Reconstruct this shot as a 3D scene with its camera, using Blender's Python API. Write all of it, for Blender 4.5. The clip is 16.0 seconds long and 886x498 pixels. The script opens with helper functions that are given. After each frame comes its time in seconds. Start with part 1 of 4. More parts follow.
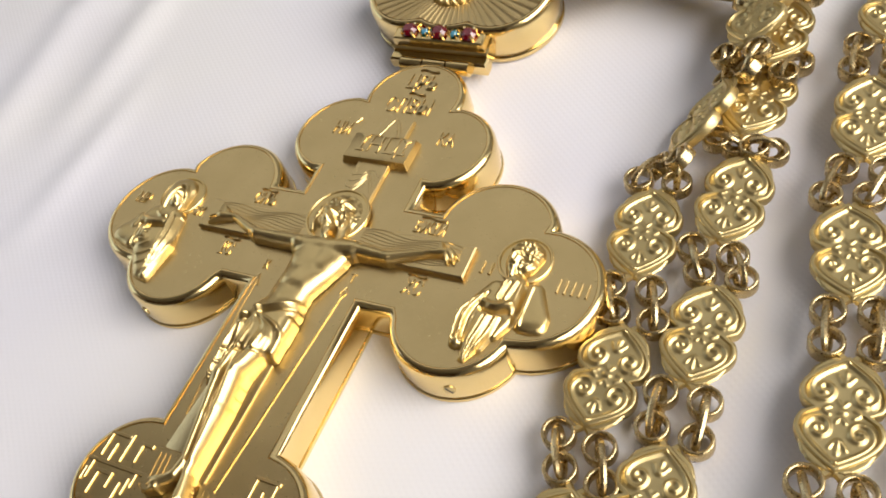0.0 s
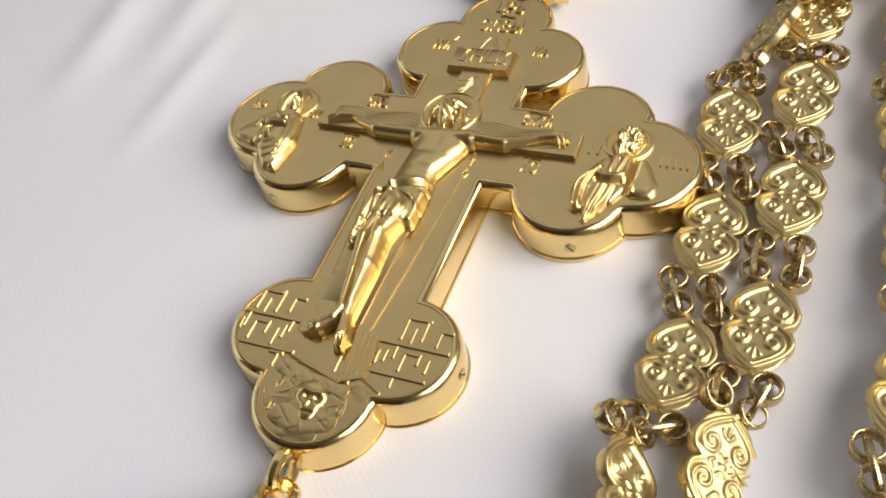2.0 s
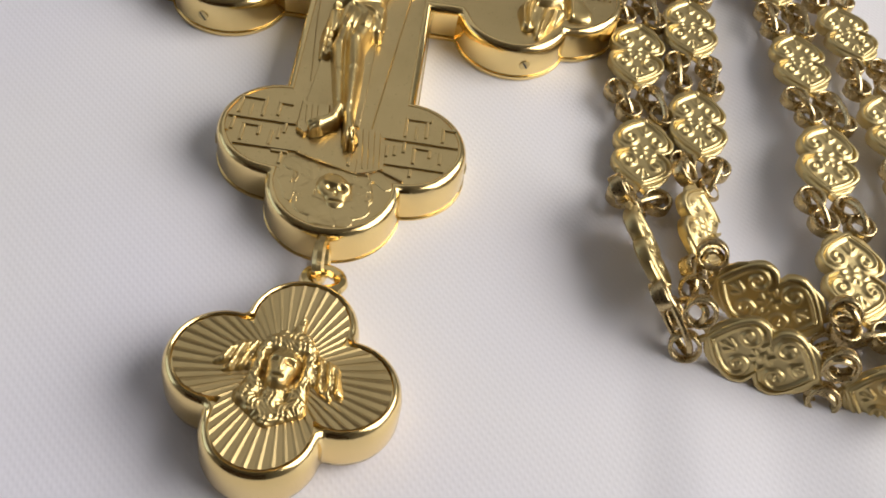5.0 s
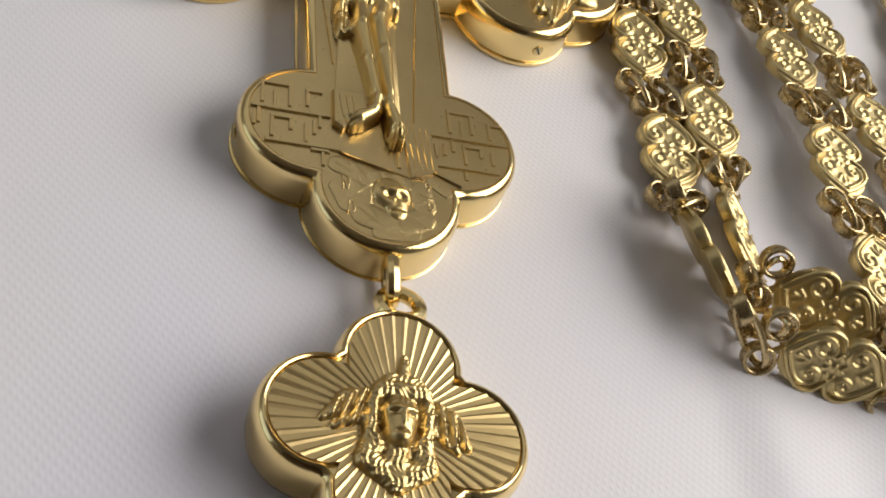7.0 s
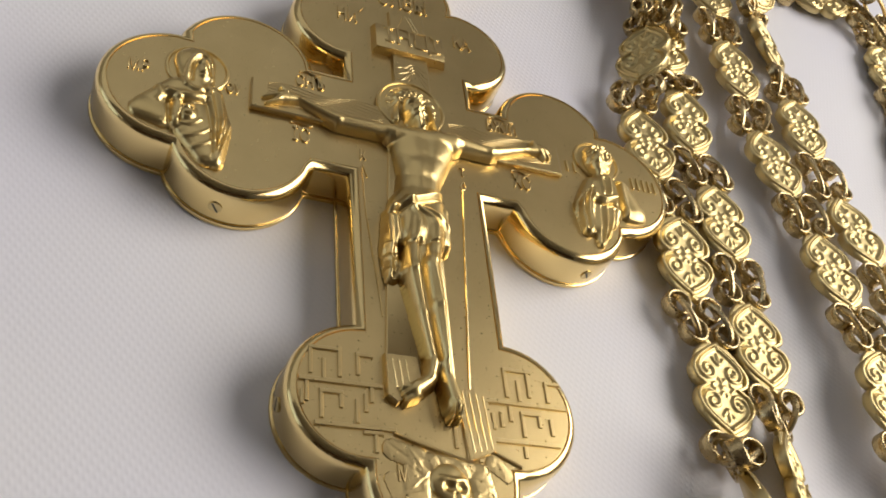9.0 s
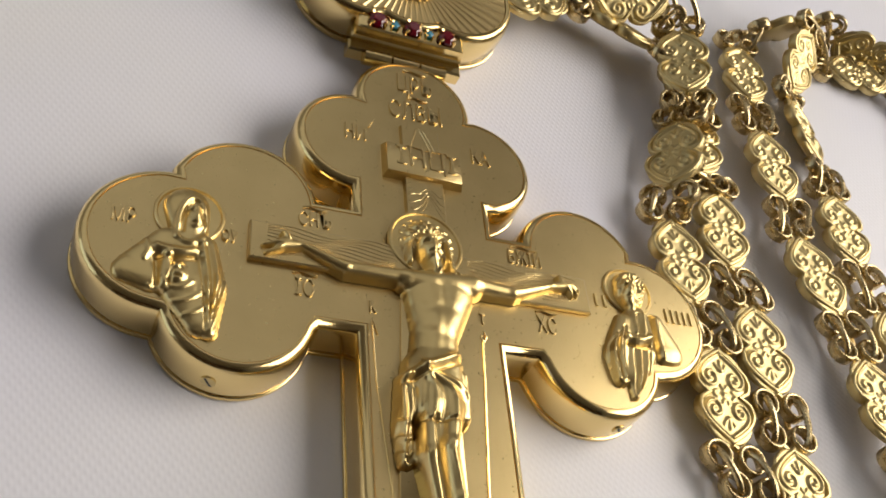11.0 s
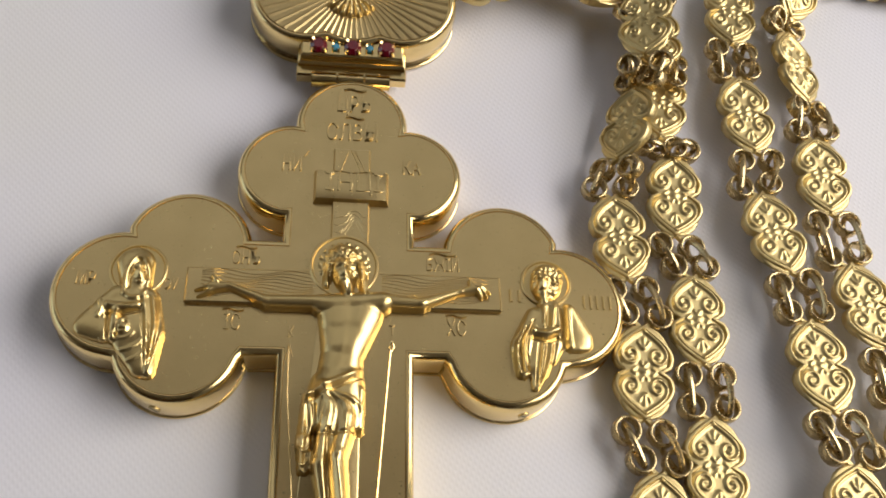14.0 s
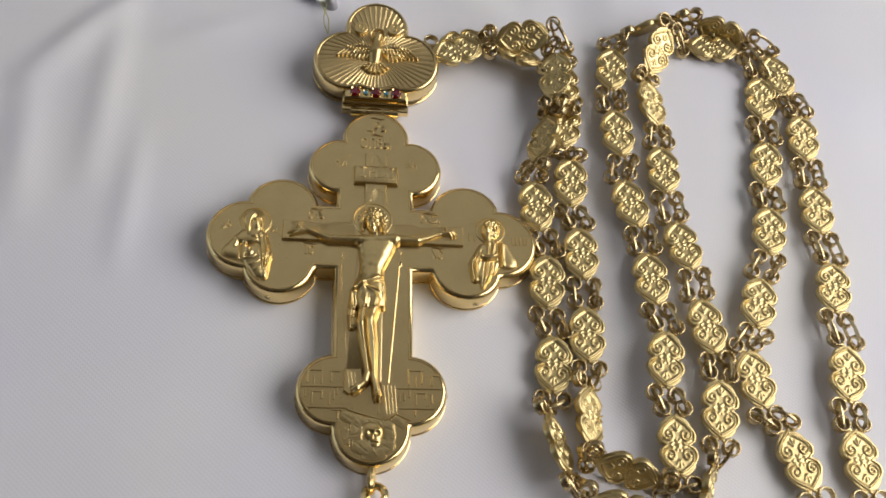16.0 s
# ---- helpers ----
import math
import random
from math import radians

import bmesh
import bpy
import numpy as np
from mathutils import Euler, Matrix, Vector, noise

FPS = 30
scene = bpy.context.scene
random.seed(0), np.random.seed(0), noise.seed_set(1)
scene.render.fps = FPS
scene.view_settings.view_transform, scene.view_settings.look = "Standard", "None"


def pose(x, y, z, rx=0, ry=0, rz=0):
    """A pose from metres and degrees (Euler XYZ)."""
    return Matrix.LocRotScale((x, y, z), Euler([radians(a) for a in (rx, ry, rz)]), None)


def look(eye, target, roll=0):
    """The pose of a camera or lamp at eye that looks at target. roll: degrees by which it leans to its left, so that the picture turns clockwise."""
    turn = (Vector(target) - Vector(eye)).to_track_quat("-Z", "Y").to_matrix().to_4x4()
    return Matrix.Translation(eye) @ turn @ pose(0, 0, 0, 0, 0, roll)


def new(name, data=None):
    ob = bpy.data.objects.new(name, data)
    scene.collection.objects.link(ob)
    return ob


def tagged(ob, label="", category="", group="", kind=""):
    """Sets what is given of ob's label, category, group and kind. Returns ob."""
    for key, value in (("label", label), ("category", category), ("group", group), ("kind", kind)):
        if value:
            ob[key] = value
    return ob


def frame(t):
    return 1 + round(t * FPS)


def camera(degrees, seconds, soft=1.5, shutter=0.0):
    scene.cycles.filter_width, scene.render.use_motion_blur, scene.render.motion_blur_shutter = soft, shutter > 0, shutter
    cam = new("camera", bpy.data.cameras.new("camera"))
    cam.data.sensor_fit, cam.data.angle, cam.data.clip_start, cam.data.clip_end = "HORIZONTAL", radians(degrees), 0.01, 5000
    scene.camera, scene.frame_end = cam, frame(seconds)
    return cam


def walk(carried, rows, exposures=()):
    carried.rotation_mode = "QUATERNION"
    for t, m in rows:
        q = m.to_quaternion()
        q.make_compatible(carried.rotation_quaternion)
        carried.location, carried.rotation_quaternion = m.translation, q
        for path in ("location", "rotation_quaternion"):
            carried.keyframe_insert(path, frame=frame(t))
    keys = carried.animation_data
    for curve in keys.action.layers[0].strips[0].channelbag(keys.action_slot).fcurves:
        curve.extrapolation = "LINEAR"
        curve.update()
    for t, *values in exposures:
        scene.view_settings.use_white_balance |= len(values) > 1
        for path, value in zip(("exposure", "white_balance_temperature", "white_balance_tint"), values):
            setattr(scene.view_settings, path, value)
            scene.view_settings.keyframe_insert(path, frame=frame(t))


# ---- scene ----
# The camera's path: seconds, eye in centimetres, yaw, pitch and roll in degrees.
cam = camera(51.5, 16.0, soft=1.75)
PATH = [
    (0, 7.150, -7.195, 10.424, 39.38, -49.00, -20.99),
    (0.5, 6.774, -7.955, 10.346, 38.66, -49.43, -20.42),
    (1, 6.550, -8.847, 10.634, 38.48, -48.95, -20.04),
    (1.5, 6.487, -9.509, 10.748, 37.07, -48.65, -19.00),
    (2, 5.836, -10.730, 10.804, 33.48, -48.39, -16.19),
    (2.5, 5.350, -11.913, 10.867, 27.20, -48.99, -11.40),
    (3, 3.609, -12.811, 10.261, 17.40, -50.72, -3.33),
    (3.5, 2.798, -13.505, 9.822, 9.70, -52.28, 2.85),
    (4, 2.253, -13.853, 10.000, 4.09, -52.07, 6.68),
    (4.2, 2.069, -14.163, 10.072, 3.45, -51.55, 7.06),
    (6.3, -1.549, -13.658, 9.402, -23.17, -50.46, 24.39),
    (6.5, -1.947, -13.458, 9.214, -24.79, -50.09, 25.93),
    (7, -2.668, -12.697, 8.530, -28.53, -49.08, 29.57),
    (7.5, -3.098, -11.478, 8.466, -30.93, -48.23, 31.97),
    (8, -3.532, -10.813, 8.607, -30.73, -46.63, 32.38),
    (8.5, -3.673, -10.497, 8.852, -30.64, -45.61, 32.80),
    (8.7, -3.782, -10.226, 8.973, -30.60, -45.65, 32.99),
    (10.8, -4.105, -7.895, 9.146, -30.25, -46.06, 33.44),
    (11, -3.987, -7.501, 9.274, -30.64, -46.26, 33.55),
    (11.5, -3.689, -6.564, 9.305, -30.50, -47.13, 33.14),
    (12, -3.471, -5.594, 9.774, -29.11, -47.49, 31.79),
    (12.5, -3.214, -4.831, 10.509, -26.01, -48.04, 28.59),
    (13, -1.592, -5.302, 10.975, -20.27, -52.61, 22.18),
    (13.5, -0.112, -5.460, 11.615, -15.04, -58.39, 16.04),
    (14, -0.259, -6.570, 12.939, -14.52, -61.26, 15.09),
    (14.5, -0.337, -7.428, 14.145, -13.68, -61.85, 13.96),
    (15, -0.295, -8.765, 16.019, -12.62, -61.50, 12.74),
    (15.5, -0.541, -10.301, 18.608, -13.13, -61.22, 13.41),
    (16, -0.979, -12.669, 20.861, -13.34, -59.68, 13.86),
]
CM = 0.01


def aim(x, y, z, yaw, pitch, roll):
    """A camera pose from an eye in centimetres and its angles in degrees."""
    eye = Vector((x, y, z)) * CM
    a, b = radians(yaw), radians(pitch)
    return look(eye, eye + Vector((-math.sin(a) * math.cos(b), math.cos(a) * math.cos(b), math.sin(b))), roll)


EXPOSURES = [(0, 0.42, 6650, 10), (1.5, 0.32, 6600, 10), (2.4, 0.28, 6600, 10), (3, 0.13, 6550, 10), (3.5, 0.18, 6550, 10), (4.2, 0.17, 6550, 10), (6.3, -0.01, 6650, 10), (8.7, 0, 6700, 10), (11, -0.02, 6850, 10), (12.5, -0.03, 6500, 10), (14, 0.01, 6650, 10), (15, 0, 6550, 10), (16, -0.24, 6400, 10)]
walk(cam, [(t, aim(*row)) for t, *row in PATH], EXPOSURES)

# ---- light: a day-lit window on one side of a pale room, with added fills ----
scene.view_settings.exposure = 0.0
world = bpy.data.worlds.new("sky")
scene.world = world
world.use_nodes = True
wn = world.node_tree
sky = wn.nodes.new("ShaderNodeTexSky")
sky.sky_type, sky.sun_disc = "NISHITA", False
sky.sun_elevation, sky.sun_rotation = radians(35), radians(80)
wn.nodes["Background"].inputs["Strength"].default_value = 0.1
wn.links.new(sky.outputs["Color"], wn.nodes["Background"].inputs["Color"])


def area_lamp(name, place, target, width, height, power, colour):
    lamp = bpy.data.lights.new(name, "AREA")
    lamp.shape, lamp.size, lamp.size_y, lamp.energy, lamp.color = "RECTANGLE", width, height, power, colour
    ob = new(name, lamp)
    ob.matrix_world = look(place, target)
    return ob


WINDOW_POWER, PANEL_FILL_POWER, WEST_FILL_POWER = 9.0, 6.5, 2.85
area_lamp("window_daylight", (0.70, -0.04, 0.54), (0.0, 0.02, 0.05), 0.95, 0.60, WINDOW_POWER, (1.0, 0.96, 0.92))
# Unseen panel, added and sized to brighten the gold's reflections and fill shade.
area_lamp("ceiling_fill_light", (-0.97, 1.43, 1.605), (-0.97, 1.43, 0), 3.16, 1.86, PANEL_FILL_POWER, (0.94, 0.96, 1.0))
# Added fill from an unseen west opening, to lift the shade left of things.
area_lamp("west_fill_light", (-2.58, 0.10, 0.75), (0.0, 0.0, 0.05), 1.9, 1.1, WEST_FILL_POWER, (0.97, 0.97, 1.0))


# ---- materials ----
def material(name, build):
    m = bpy.data.materials.new(name)
    m.use_nodes = True
    nt = m.node_tree
    build(nt, nt.nodes["Principled BSDF"])
    return m


def node(nt, kind, **values):
    n = nt.nodes.new(kind)
    for key, value in values.items():
        if key in n.inputs:
            n.inputs[key].default_value = value
    return n


def mapped(nt, scale=(1, 1, 1)):
    co, mp = nt.nodes.new("ShaderNodeTexCoord"), nt.nodes.new("ShaderNodeMapping")
    mp.inputs["Scale"].default_value = scale
    nt.links.new(co.outputs["Object"], mp.inputs["Vector"])
    return mp.outputs["Vector"]


def ramp(nt, source, low, high, a=0.3, b=0.7):
    r = nt.nodes.new("ShaderNodeValToRGB")
    r.color_ramp.elements[0].position, r.color_ramp.elements[1].position = a, b
    r.color_ramp.elements[0].color, r.color_ramp.elements[1].color = (*low, 1), (*high, 1)
    nt.links.new(source, r.inputs["Fac"])
    return r.outputs["Color"]


def level(nt, source, low, high):
    r = nt.nodes.new("ShaderNodeMapRange")
    r.inputs["To Min"].default_value, r.inputs["To Max"].default_value = low, high
    nt.links.new(source, r.inputs["Value"])
    return r.outputs["Result"]


def bumped(nt, bsdf, source, strength, distance):
    b = node(nt, "ShaderNodeBump", Strength=strength, Distance=distance)
    nt.links.new(source, b.inputs["Height"])
    nt.links.new(b.outputs["Normal"], bsdf.inputs["Normal"])


def gold(name, low, high, rough, grain=0.15, spread=0.08, stretch=(1, 1, 1), wave=0.0):
    def build(nt, bsdf):
        bsdf.inputs["Metallic"].default_value = 1.0
        at = mapped(nt, stretch)
        big = node(nt, "ShaderNodeTexNoise", Scale=140.0, Detail=3.0)
        fine = node(nt, "ShaderNodeTexNoise", Scale=2600.0, Detail=4.0)
        nt.links.new(at, big.inputs["Vector"])
        nt.links.new(at, fine.inputs["Vector"])
        nt.links.new(ramp(nt, big.outputs["Fac"], low, high), bsdf.inputs["Base Color"])
        nt.links.new(level(nt, fine.outputs["Fac"], rough - spread, rough + spread), bsdf.inputs["Roughness"])
        mix = node(nt, "ShaderNodeMath")
        mix.operation = "MULTIPLY_ADD"
        mix.inputs[1].default_value = wave
        nt.links.new(big.outputs["Fac"], mix.inputs[0])
        nt.links.new(fine.outputs["Fac"], mix.inputs[2])
        bumped(nt, bsdf, mix.outputs[0], grain, 0.00004)
    return material(name, build)


POLISHED = gold("polished_gold", (0.82, 0.625, 0.28), (0.88, 0.68, 0.32), 0.17, 0.10, 0.04)
FACE = gold("satin_gold_face", (0.70, 0.53, 0.245), (0.76, 0.58, 0.275), 0.30, 0.30, 0.07, (1, 1, 1), 2.5)
RELIEF = gold("relief_gold", (0.76, 0.575, 0.25), (0.83, 0.64, 0.295), 0.32, 0.12, 0.05)
CHAIN = gold("cast_chain_gold", (0.61, 0.48, 0.225), (0.71, 0.57, 0.28), 0.40, 0.45, 0.08, (1, 1, 1), 1.0)
RINGS = gold("polished_chain_rings", (0.54, 0.415, 0.215), (0.64, 0.50, 0.265), 0.28, 0.20, 0.06)
RAYED = gold("rayed_gold", (0.64, 0.485, 0.225), (0.72, 0.55, 0.265), 0.38, 0.15, 0.06)
CAST = gold("cast_relief_gold", (0.70, 0.53, 0.235), (0.79, 0.605, 0.28), 0.35, 0.30, 0.06)


def satin(nt, bsdf):
    at = mapped(nt)
    big = node(nt, "ShaderNodeTexNoise", Scale=14.0, Detail=2.0)
    nt.links.new(at, big.inputs["Vector"])
    nt.links.new(ramp(nt, big.outputs["Fac"], (0.76, 0.755, 0.84), (0.81, 0.80, 0.80)), bsdf.inputs["Base Color"])
    bsdf.inputs["Roughness"].default_value = 0.42
    bsdf.inputs["Sheen Weight"].default_value = 0.15
    warp = node(nt, "ShaderNodeTexWave", Scale=375.0, Distortion=0.5)
    weft = node(nt, "ShaderNodeTexWave", Scale=375.0, Distortion=0.5)
    for w, turn in ((warp, 33), (weft, -33)):
        w.wave_profile, w.bands_direction = "SIN", "X"
        mp = nt.nodes.new("ShaderNodeMapping")
        mp.inputs["Rotation"].default_value[2] = radians(turn - 15)
        nt.links.new(at, mp.inputs["Vector"])
        nt.links.new(mp.outputs["Vector"], w.inputs["Vector"])
    both = node(nt, "ShaderNodeMath")
    both.operation = "MULTIPLY"
    nt.links.new(warp.outputs["Fac"], both.inputs[0])
    nt.links.new(weft.outputs["Fac"], both.inputs[1])
    bumped(nt, bsdf, both.outputs[0], 0.115, 0.00016)


SATIN = material("white_satin", satin)


def plain(name, low, high, rough, scale, bump=0.1, depth=0.001):
    def build(nt, bsdf):
        n = node(nt, "ShaderNodeTexNoise", Scale=scale, Detail=5.0)
        nt.links.new(mapped(nt), n.inputs["Vector"])
        nt.links.new(ramp(nt, n.outputs["Fac"], low, high), bsdf.inputs["Base Color"])
        bsdf.inputs["Roughness"].default_value = rough
        bumped(nt, bsdf, n.outputs["Fac"], bump, depth)
    return material(name, build)


PLASTER = plain("pale_wall_plaster", (0.70, 0.69, 0.68), (0.76, 0.75, 0.74), 0.8, 6.0)
CEILING = plain("grey_ceiling_paint", (0.42, 0.405, 0.385), (0.49, 0.475, 0.45), 0.85, 5.0)
BOARDS = plain("brown_floor_boards", (0.34, 0.25, 0.17), (0.44, 0.33, 0.23), 0.5, 9.0)
# Invented dark finish that south-facing gold edges reflect.
DARK_BACKING = plain("dark_reflected_backing", (0.10, 0.06, 0.035), (0.17, 0.105, 0.06), 0.5, 7.0)
TABLE = plain("beech_table_top", (0.38, 0.26, 0.15), (0.48, 0.34, 0.21), 0.45, 20.0)
CARD = plain("white_card", (0.80, 0.80, 0.80), (0.86, 0.86, 0.86), 0.55, 300.0)
INK = plain("black_print", (0.02, 0.02, 0.02), (0.05, 0.05, 0.05), 0.6, 400.0)
THREAD = plain("yellow_green_thread", (0.42, 0.42, 0.10), (0.58, 0.55, 0.18), 0.6, 2000.0)
SEAL = plain("grey_seal_plastic", (0.28, 0.27, 0.30), (0.40, 0.39, 0.42), 0.4, 200.0)
FRAME_PAINT = plain("white_window_paint", (0.76, 0.76, 0.75), (0.80, 0.80, 0.79), 0.4, 30.0)


def stone(name, colour):
    def build(nt, bsdf):
        n = node(nt, "ShaderNodeTexNoise", Scale=900.0, Detail=2.0)
        nt.links.new(mapped(nt), n.inputs["Vector"])
        nt.links.new(ramp(nt, n.outputs["Fac"], [c * 0.7 for c in colour], colour), bsdf.inputs["Base Color"])
        bsdf.inputs["Roughness"].default_value = 0.06
        bsdf.inputs["IOR"].default_value = 1.76
        bsdf.inputs["Transmission Weight"].default_value = 0.35
    return material(name, build)


RUBY = stone("red_gem", (0.20, 0.004, 0.016))
TOPAZ = stone("blue_gem", (0.10, 0.42, 0.62))


# ---- mesh tools (centimetres in, metres out) ----
def empty(name, label, category, group="", kind=""):
    return tagged(new(name), label, category, group, kind)


def part(name, bm, mat, parent=None, label="", smooth=40):
    """Links a bmesh in centimetres as one mesh object."""
    bmesh.ops.scale(bm, vec=(CM, CM, CM), verts=bm.verts)
    me = bpy.data.meshes.new(name)
    bm.to_mesh(me)
    bm.free()
    if smooth:
        me.polygons.foreach_set("use_smooth", [True] * len(me.polygons))
        if smooth < 180:
            me.set_sharp_from_angle(angle=radians(smooth))
    me.materials.append(mat)
    ob = new(name, me)
    if parent is not None:
        ob.parent = parent
    if label:
        ob["label"] = label
    return ob


def arc(cx, cy, r, a0, a1, n=18):
    return [(cx + r * math.cos(radians(a0 + (a1 - a0) * i / n)), cy + r * math.sin(radians(a0 + (a1 - a0) * i / n))) for i in range(n + 1)]


def between(cx, cy, r, p, q, n=18, ccw=True):
    """An arc round a centre from the side of p to the side of q, ends exactly on p and q."""
    a0, a1 = (math.degrees(math.atan2(s[1] - cy, s[0] - cx)) for s in (p, q))
    if ccw and a1 < a0:
        a1 += 360
    if not ccw and a1 > a0:
        a1 -= 360
    return [p] + arc(cx, cy, r, a0, a1, n)[1:-1] + [q]


def inset(poly, d):
    """The polygon (counter-clockwise) moved inwards by d, with capped mitres."""
    out, n = [], len(poly)
    for i in range(n):
        p, a, b = Vector(poly[i]), Vector(poly[i - 1]), Vector(poly[(i + 1) % n])
        u, v = (p - a).normalized(), (b - p).normalized()
        nu, nv = Vector((-u.y, u.x)), Vector((-v.y, v.x))
        m = nu + nv
        m = m / max(m.length_squared / 2, 0.55) if m.length > 1e-6 else nu
        out.append(p + m * d)
    return out


def loft(poly, profile, cap_bottom=True, cap_top=True, bm=None):
    """A solid through rings: each (inset, z) of the profile, from the bottom up."""
    bm = bm or bmesh.new()
    rings = [[bm.verts.new((p.x, p.y, z)) for p in inset(poly, d)] for d, z in profile]
    n = len(poly)
    for lo, hi in zip(rings, rings[1:]):
        for i in range(n):
            bm.faces.new((lo[i], lo[(i + 1) % n], hi[(i + 1) % n], hi[i]))
    if cap_bottom:
        bm.faces.new(rings[0][::-1])
    if cap_top:
        bm.faces.new(rings[-1])
    return bm


def box(x0, y0, z0, x1, y1, z1, bevel=0.02, bm=None):
    return loft([(x0, y0), (x1, y0), (x1, y1), (x0, y1)], [(bevel, z0), (0, z0 + bevel), (0, z1 - bevel), (bevel, z1)] if bevel else [(0, z0), (0, z1)], bm=bm)


def tube(points, r, sides=6, closed=False, bm=None, flat=1.0, taper=None):
    """A round bar along points; flat squeezes it in height."""
    bm = bm or bmesh.new()
    pts, rings = [Vector(p) for p in points], []
    n = len(pts)
    for i, p in enumerate(pts):
        a = pts[i - 1] if i or closed else p
        b = pts[(i + 1) % n] if i < n - 1 or closed else p
        t = (b - a).normalized()
        side = t.cross(Vector((0, 0, 1)))
        side = side.normalized() if side.length > 0.05 else t.cross(Vector((1, 0, 0))).normalized()
        up = side.cross(t)
        k = r * (taper[i] if taper else 1)
        rings.append([bm.verts.new(p + side * (k * math.cos(2 * math.pi * j / sides)) + up * (k * flat * math.sin(2 * math.pi * j / sides))) for j in range(sides)])
    for i in range(n if closed else n - 1):
        lo, hi = rings[i], rings[(i + 1) % n]
        for j in range(sides):
            bm.faces.new((lo[j], hi[j], hi[(j + 1) % sides], lo[(j + 1) % sides]))
    if not closed:
        bm.faces.new(rings[0])
        bm.faces.new(rings[-1][::-1])
    return bm


def ring(place, r, wire, n=20, sides=8, axis=(0, 0, 1), stretch=1.0, along=(1, 0, 0), bm=None, tall=1.0):
    """A wire ring about an axis, drawn out along a direction."""
    ax, al = Vector(axis).normalized(), Vector(along)
    al = (al - ax * al.dot(ax)).normalized()
    cr = ax.cross(al)
    pts = []
    bm = bm or bmesh.new()
    rows = []
    for i in range(n):
        a = 2 * math.pi * i / n
        out = al * math.cos(a) + cr * math.sin(a)
        centre = Vector(place) + al * (r * stretch * math.cos(a)) + cr * (r * math.sin(a))
        rows.append([bm.verts.new(centre + out * (wire * math.cos(2 * math.pi * j / sides)) + ax * (wire * tall * math.sin(2 * math.pi * j / sides))) for j in range(sides)])
    for i in range(n):
        lo, hi = rows[i], rows[(i + 1) % n]
        for j in range(sides):
            bm.faces.new((lo[j], hi[j], hi[(j + 1) % sides], lo[(j + 1) % sides]))
    return bm


def sweep(points, width, rise, rounds=2):
    """A soft raised (or, with a negative rise, cut) line through points, rounded off at its bends."""
    pts = [Vector(p) for p in points]
    for _ in range(rounds):
        pts = [pts[0]] + [a.lerp(b, f) for a, b in zip(pts, pts[1:]) for f in (0.25, 0.75)] + [pts[-1]]
    return pts, width, rise


def sculpt(step, forms, lines, base, blend=0.04, full=2.1, soften=3, extra=None):
    """A carving: rounded forms (x, y, radius, rise at either end) melted together, with fine raised and cut lines over them."""
    pad = step * 3
    x0, x1 = min(min(f[0] - f[2], f[4] - f[6]) for f in forms) - pad, max(max(f[0] + f[2], f[4] + f[6]) for f in forms) + pad
    y0, y1 = min(min(f[1] - f[2], f[5] - f[6]) for f in forms) - pad, max(max(f[1] + f[2], f[5] + f[6]) for f in forms) + pad
    nx, ny = int((x1 - x0) / step) + 1, int((y1 - y0) / step) + 1
    gx, gy = np.meshgrid(x0 + step * np.arange(nx), y0 + step * np.arange(ny))
    top = np.zeros(gx.shape)

    def off(ax, ay, bx, by):
        dx, dy = bx - ax, by - ay
        along = np.clip(((gx - ax) * dx + (gy - ay) * dy) / max(dx * dx + dy * dy, 1e-9), 0, 1)
        return along, np.sqrt((gx - ax - along * dx) ** 2 + (gy - ay - along * dy) ** 2)

    for ax, ay, ar, at, bx, by, br, bt in forms:
        along, d = off(ax, ay, bx, by)
        r, rise = ar + along * (br - ar), at + along * (bt - at)
        h = rise * np.maximum(1 - (d / r) ** full, 0) ** (1 / full)
        k = np.clip(0.5 + 0.5 * (h - top) / blend, 0, 1)
        top = np.where(h <= 0, top, top + (h - top) * k + blend * k * (1 - k) * np.clip(h / 0.05, 0, 1) * np.clip(top / 0.05, 0, 1))
    inside = top > 0.004
    for _ in range(soften):
        ring_sum = np.pad(top, 1, mode="edge")
        top = np.where(inside, (ring_sum[:-2, 1:-1] + ring_sum[2:, 1:-1] + ring_sum[1:-1, :-2] + ring_sum[1:-1, 2:] + 2 * top) / 6, top)
    fade = np.clip(top / 0.07, 0, 1)
    for pts, width, rise in lines:
        d = np.full(gx.shape, 9.0)
        for a, b in zip(pts, pts[1:]):
            d = np.minimum(d, off(a.x, a.y, b.x, b.y)[1])
        top = top + fade * rise * np.exp(-(d / width) ** 2)
    if extra is not None:
        top = top + fade * extra(gx, gy)
    top = np.where(inside, np.maximum(top, 0.012), 0)
    return skin(gx, gy, top, inside, base)


def skin(gx, gy, top, inside, base):
    """The mesh of a carved height over its base."""
    bm, seen = bmesh.new(), {}
    cells = inside[:-1, :-1] | inside[1:, :-1] | inside[:-1, 1:] | inside[1:, 1:]
    for j, i in zip(*np.nonzero(cells)):
        quad = []
        for jj, ii in ((j, i), (j, i + 1), (j + 1, i + 1), (j + 1, i)):
            if (jj, ii) not in seen:
                seen[jj, ii] = bm.verts.new((gx[jj, ii], gy[jj, ii], base + top[jj, ii] if inside[jj, ii] else base - 0.01))
            quad.append(seen[jj, ii])
        bm.faces.new(quad)
    return bm


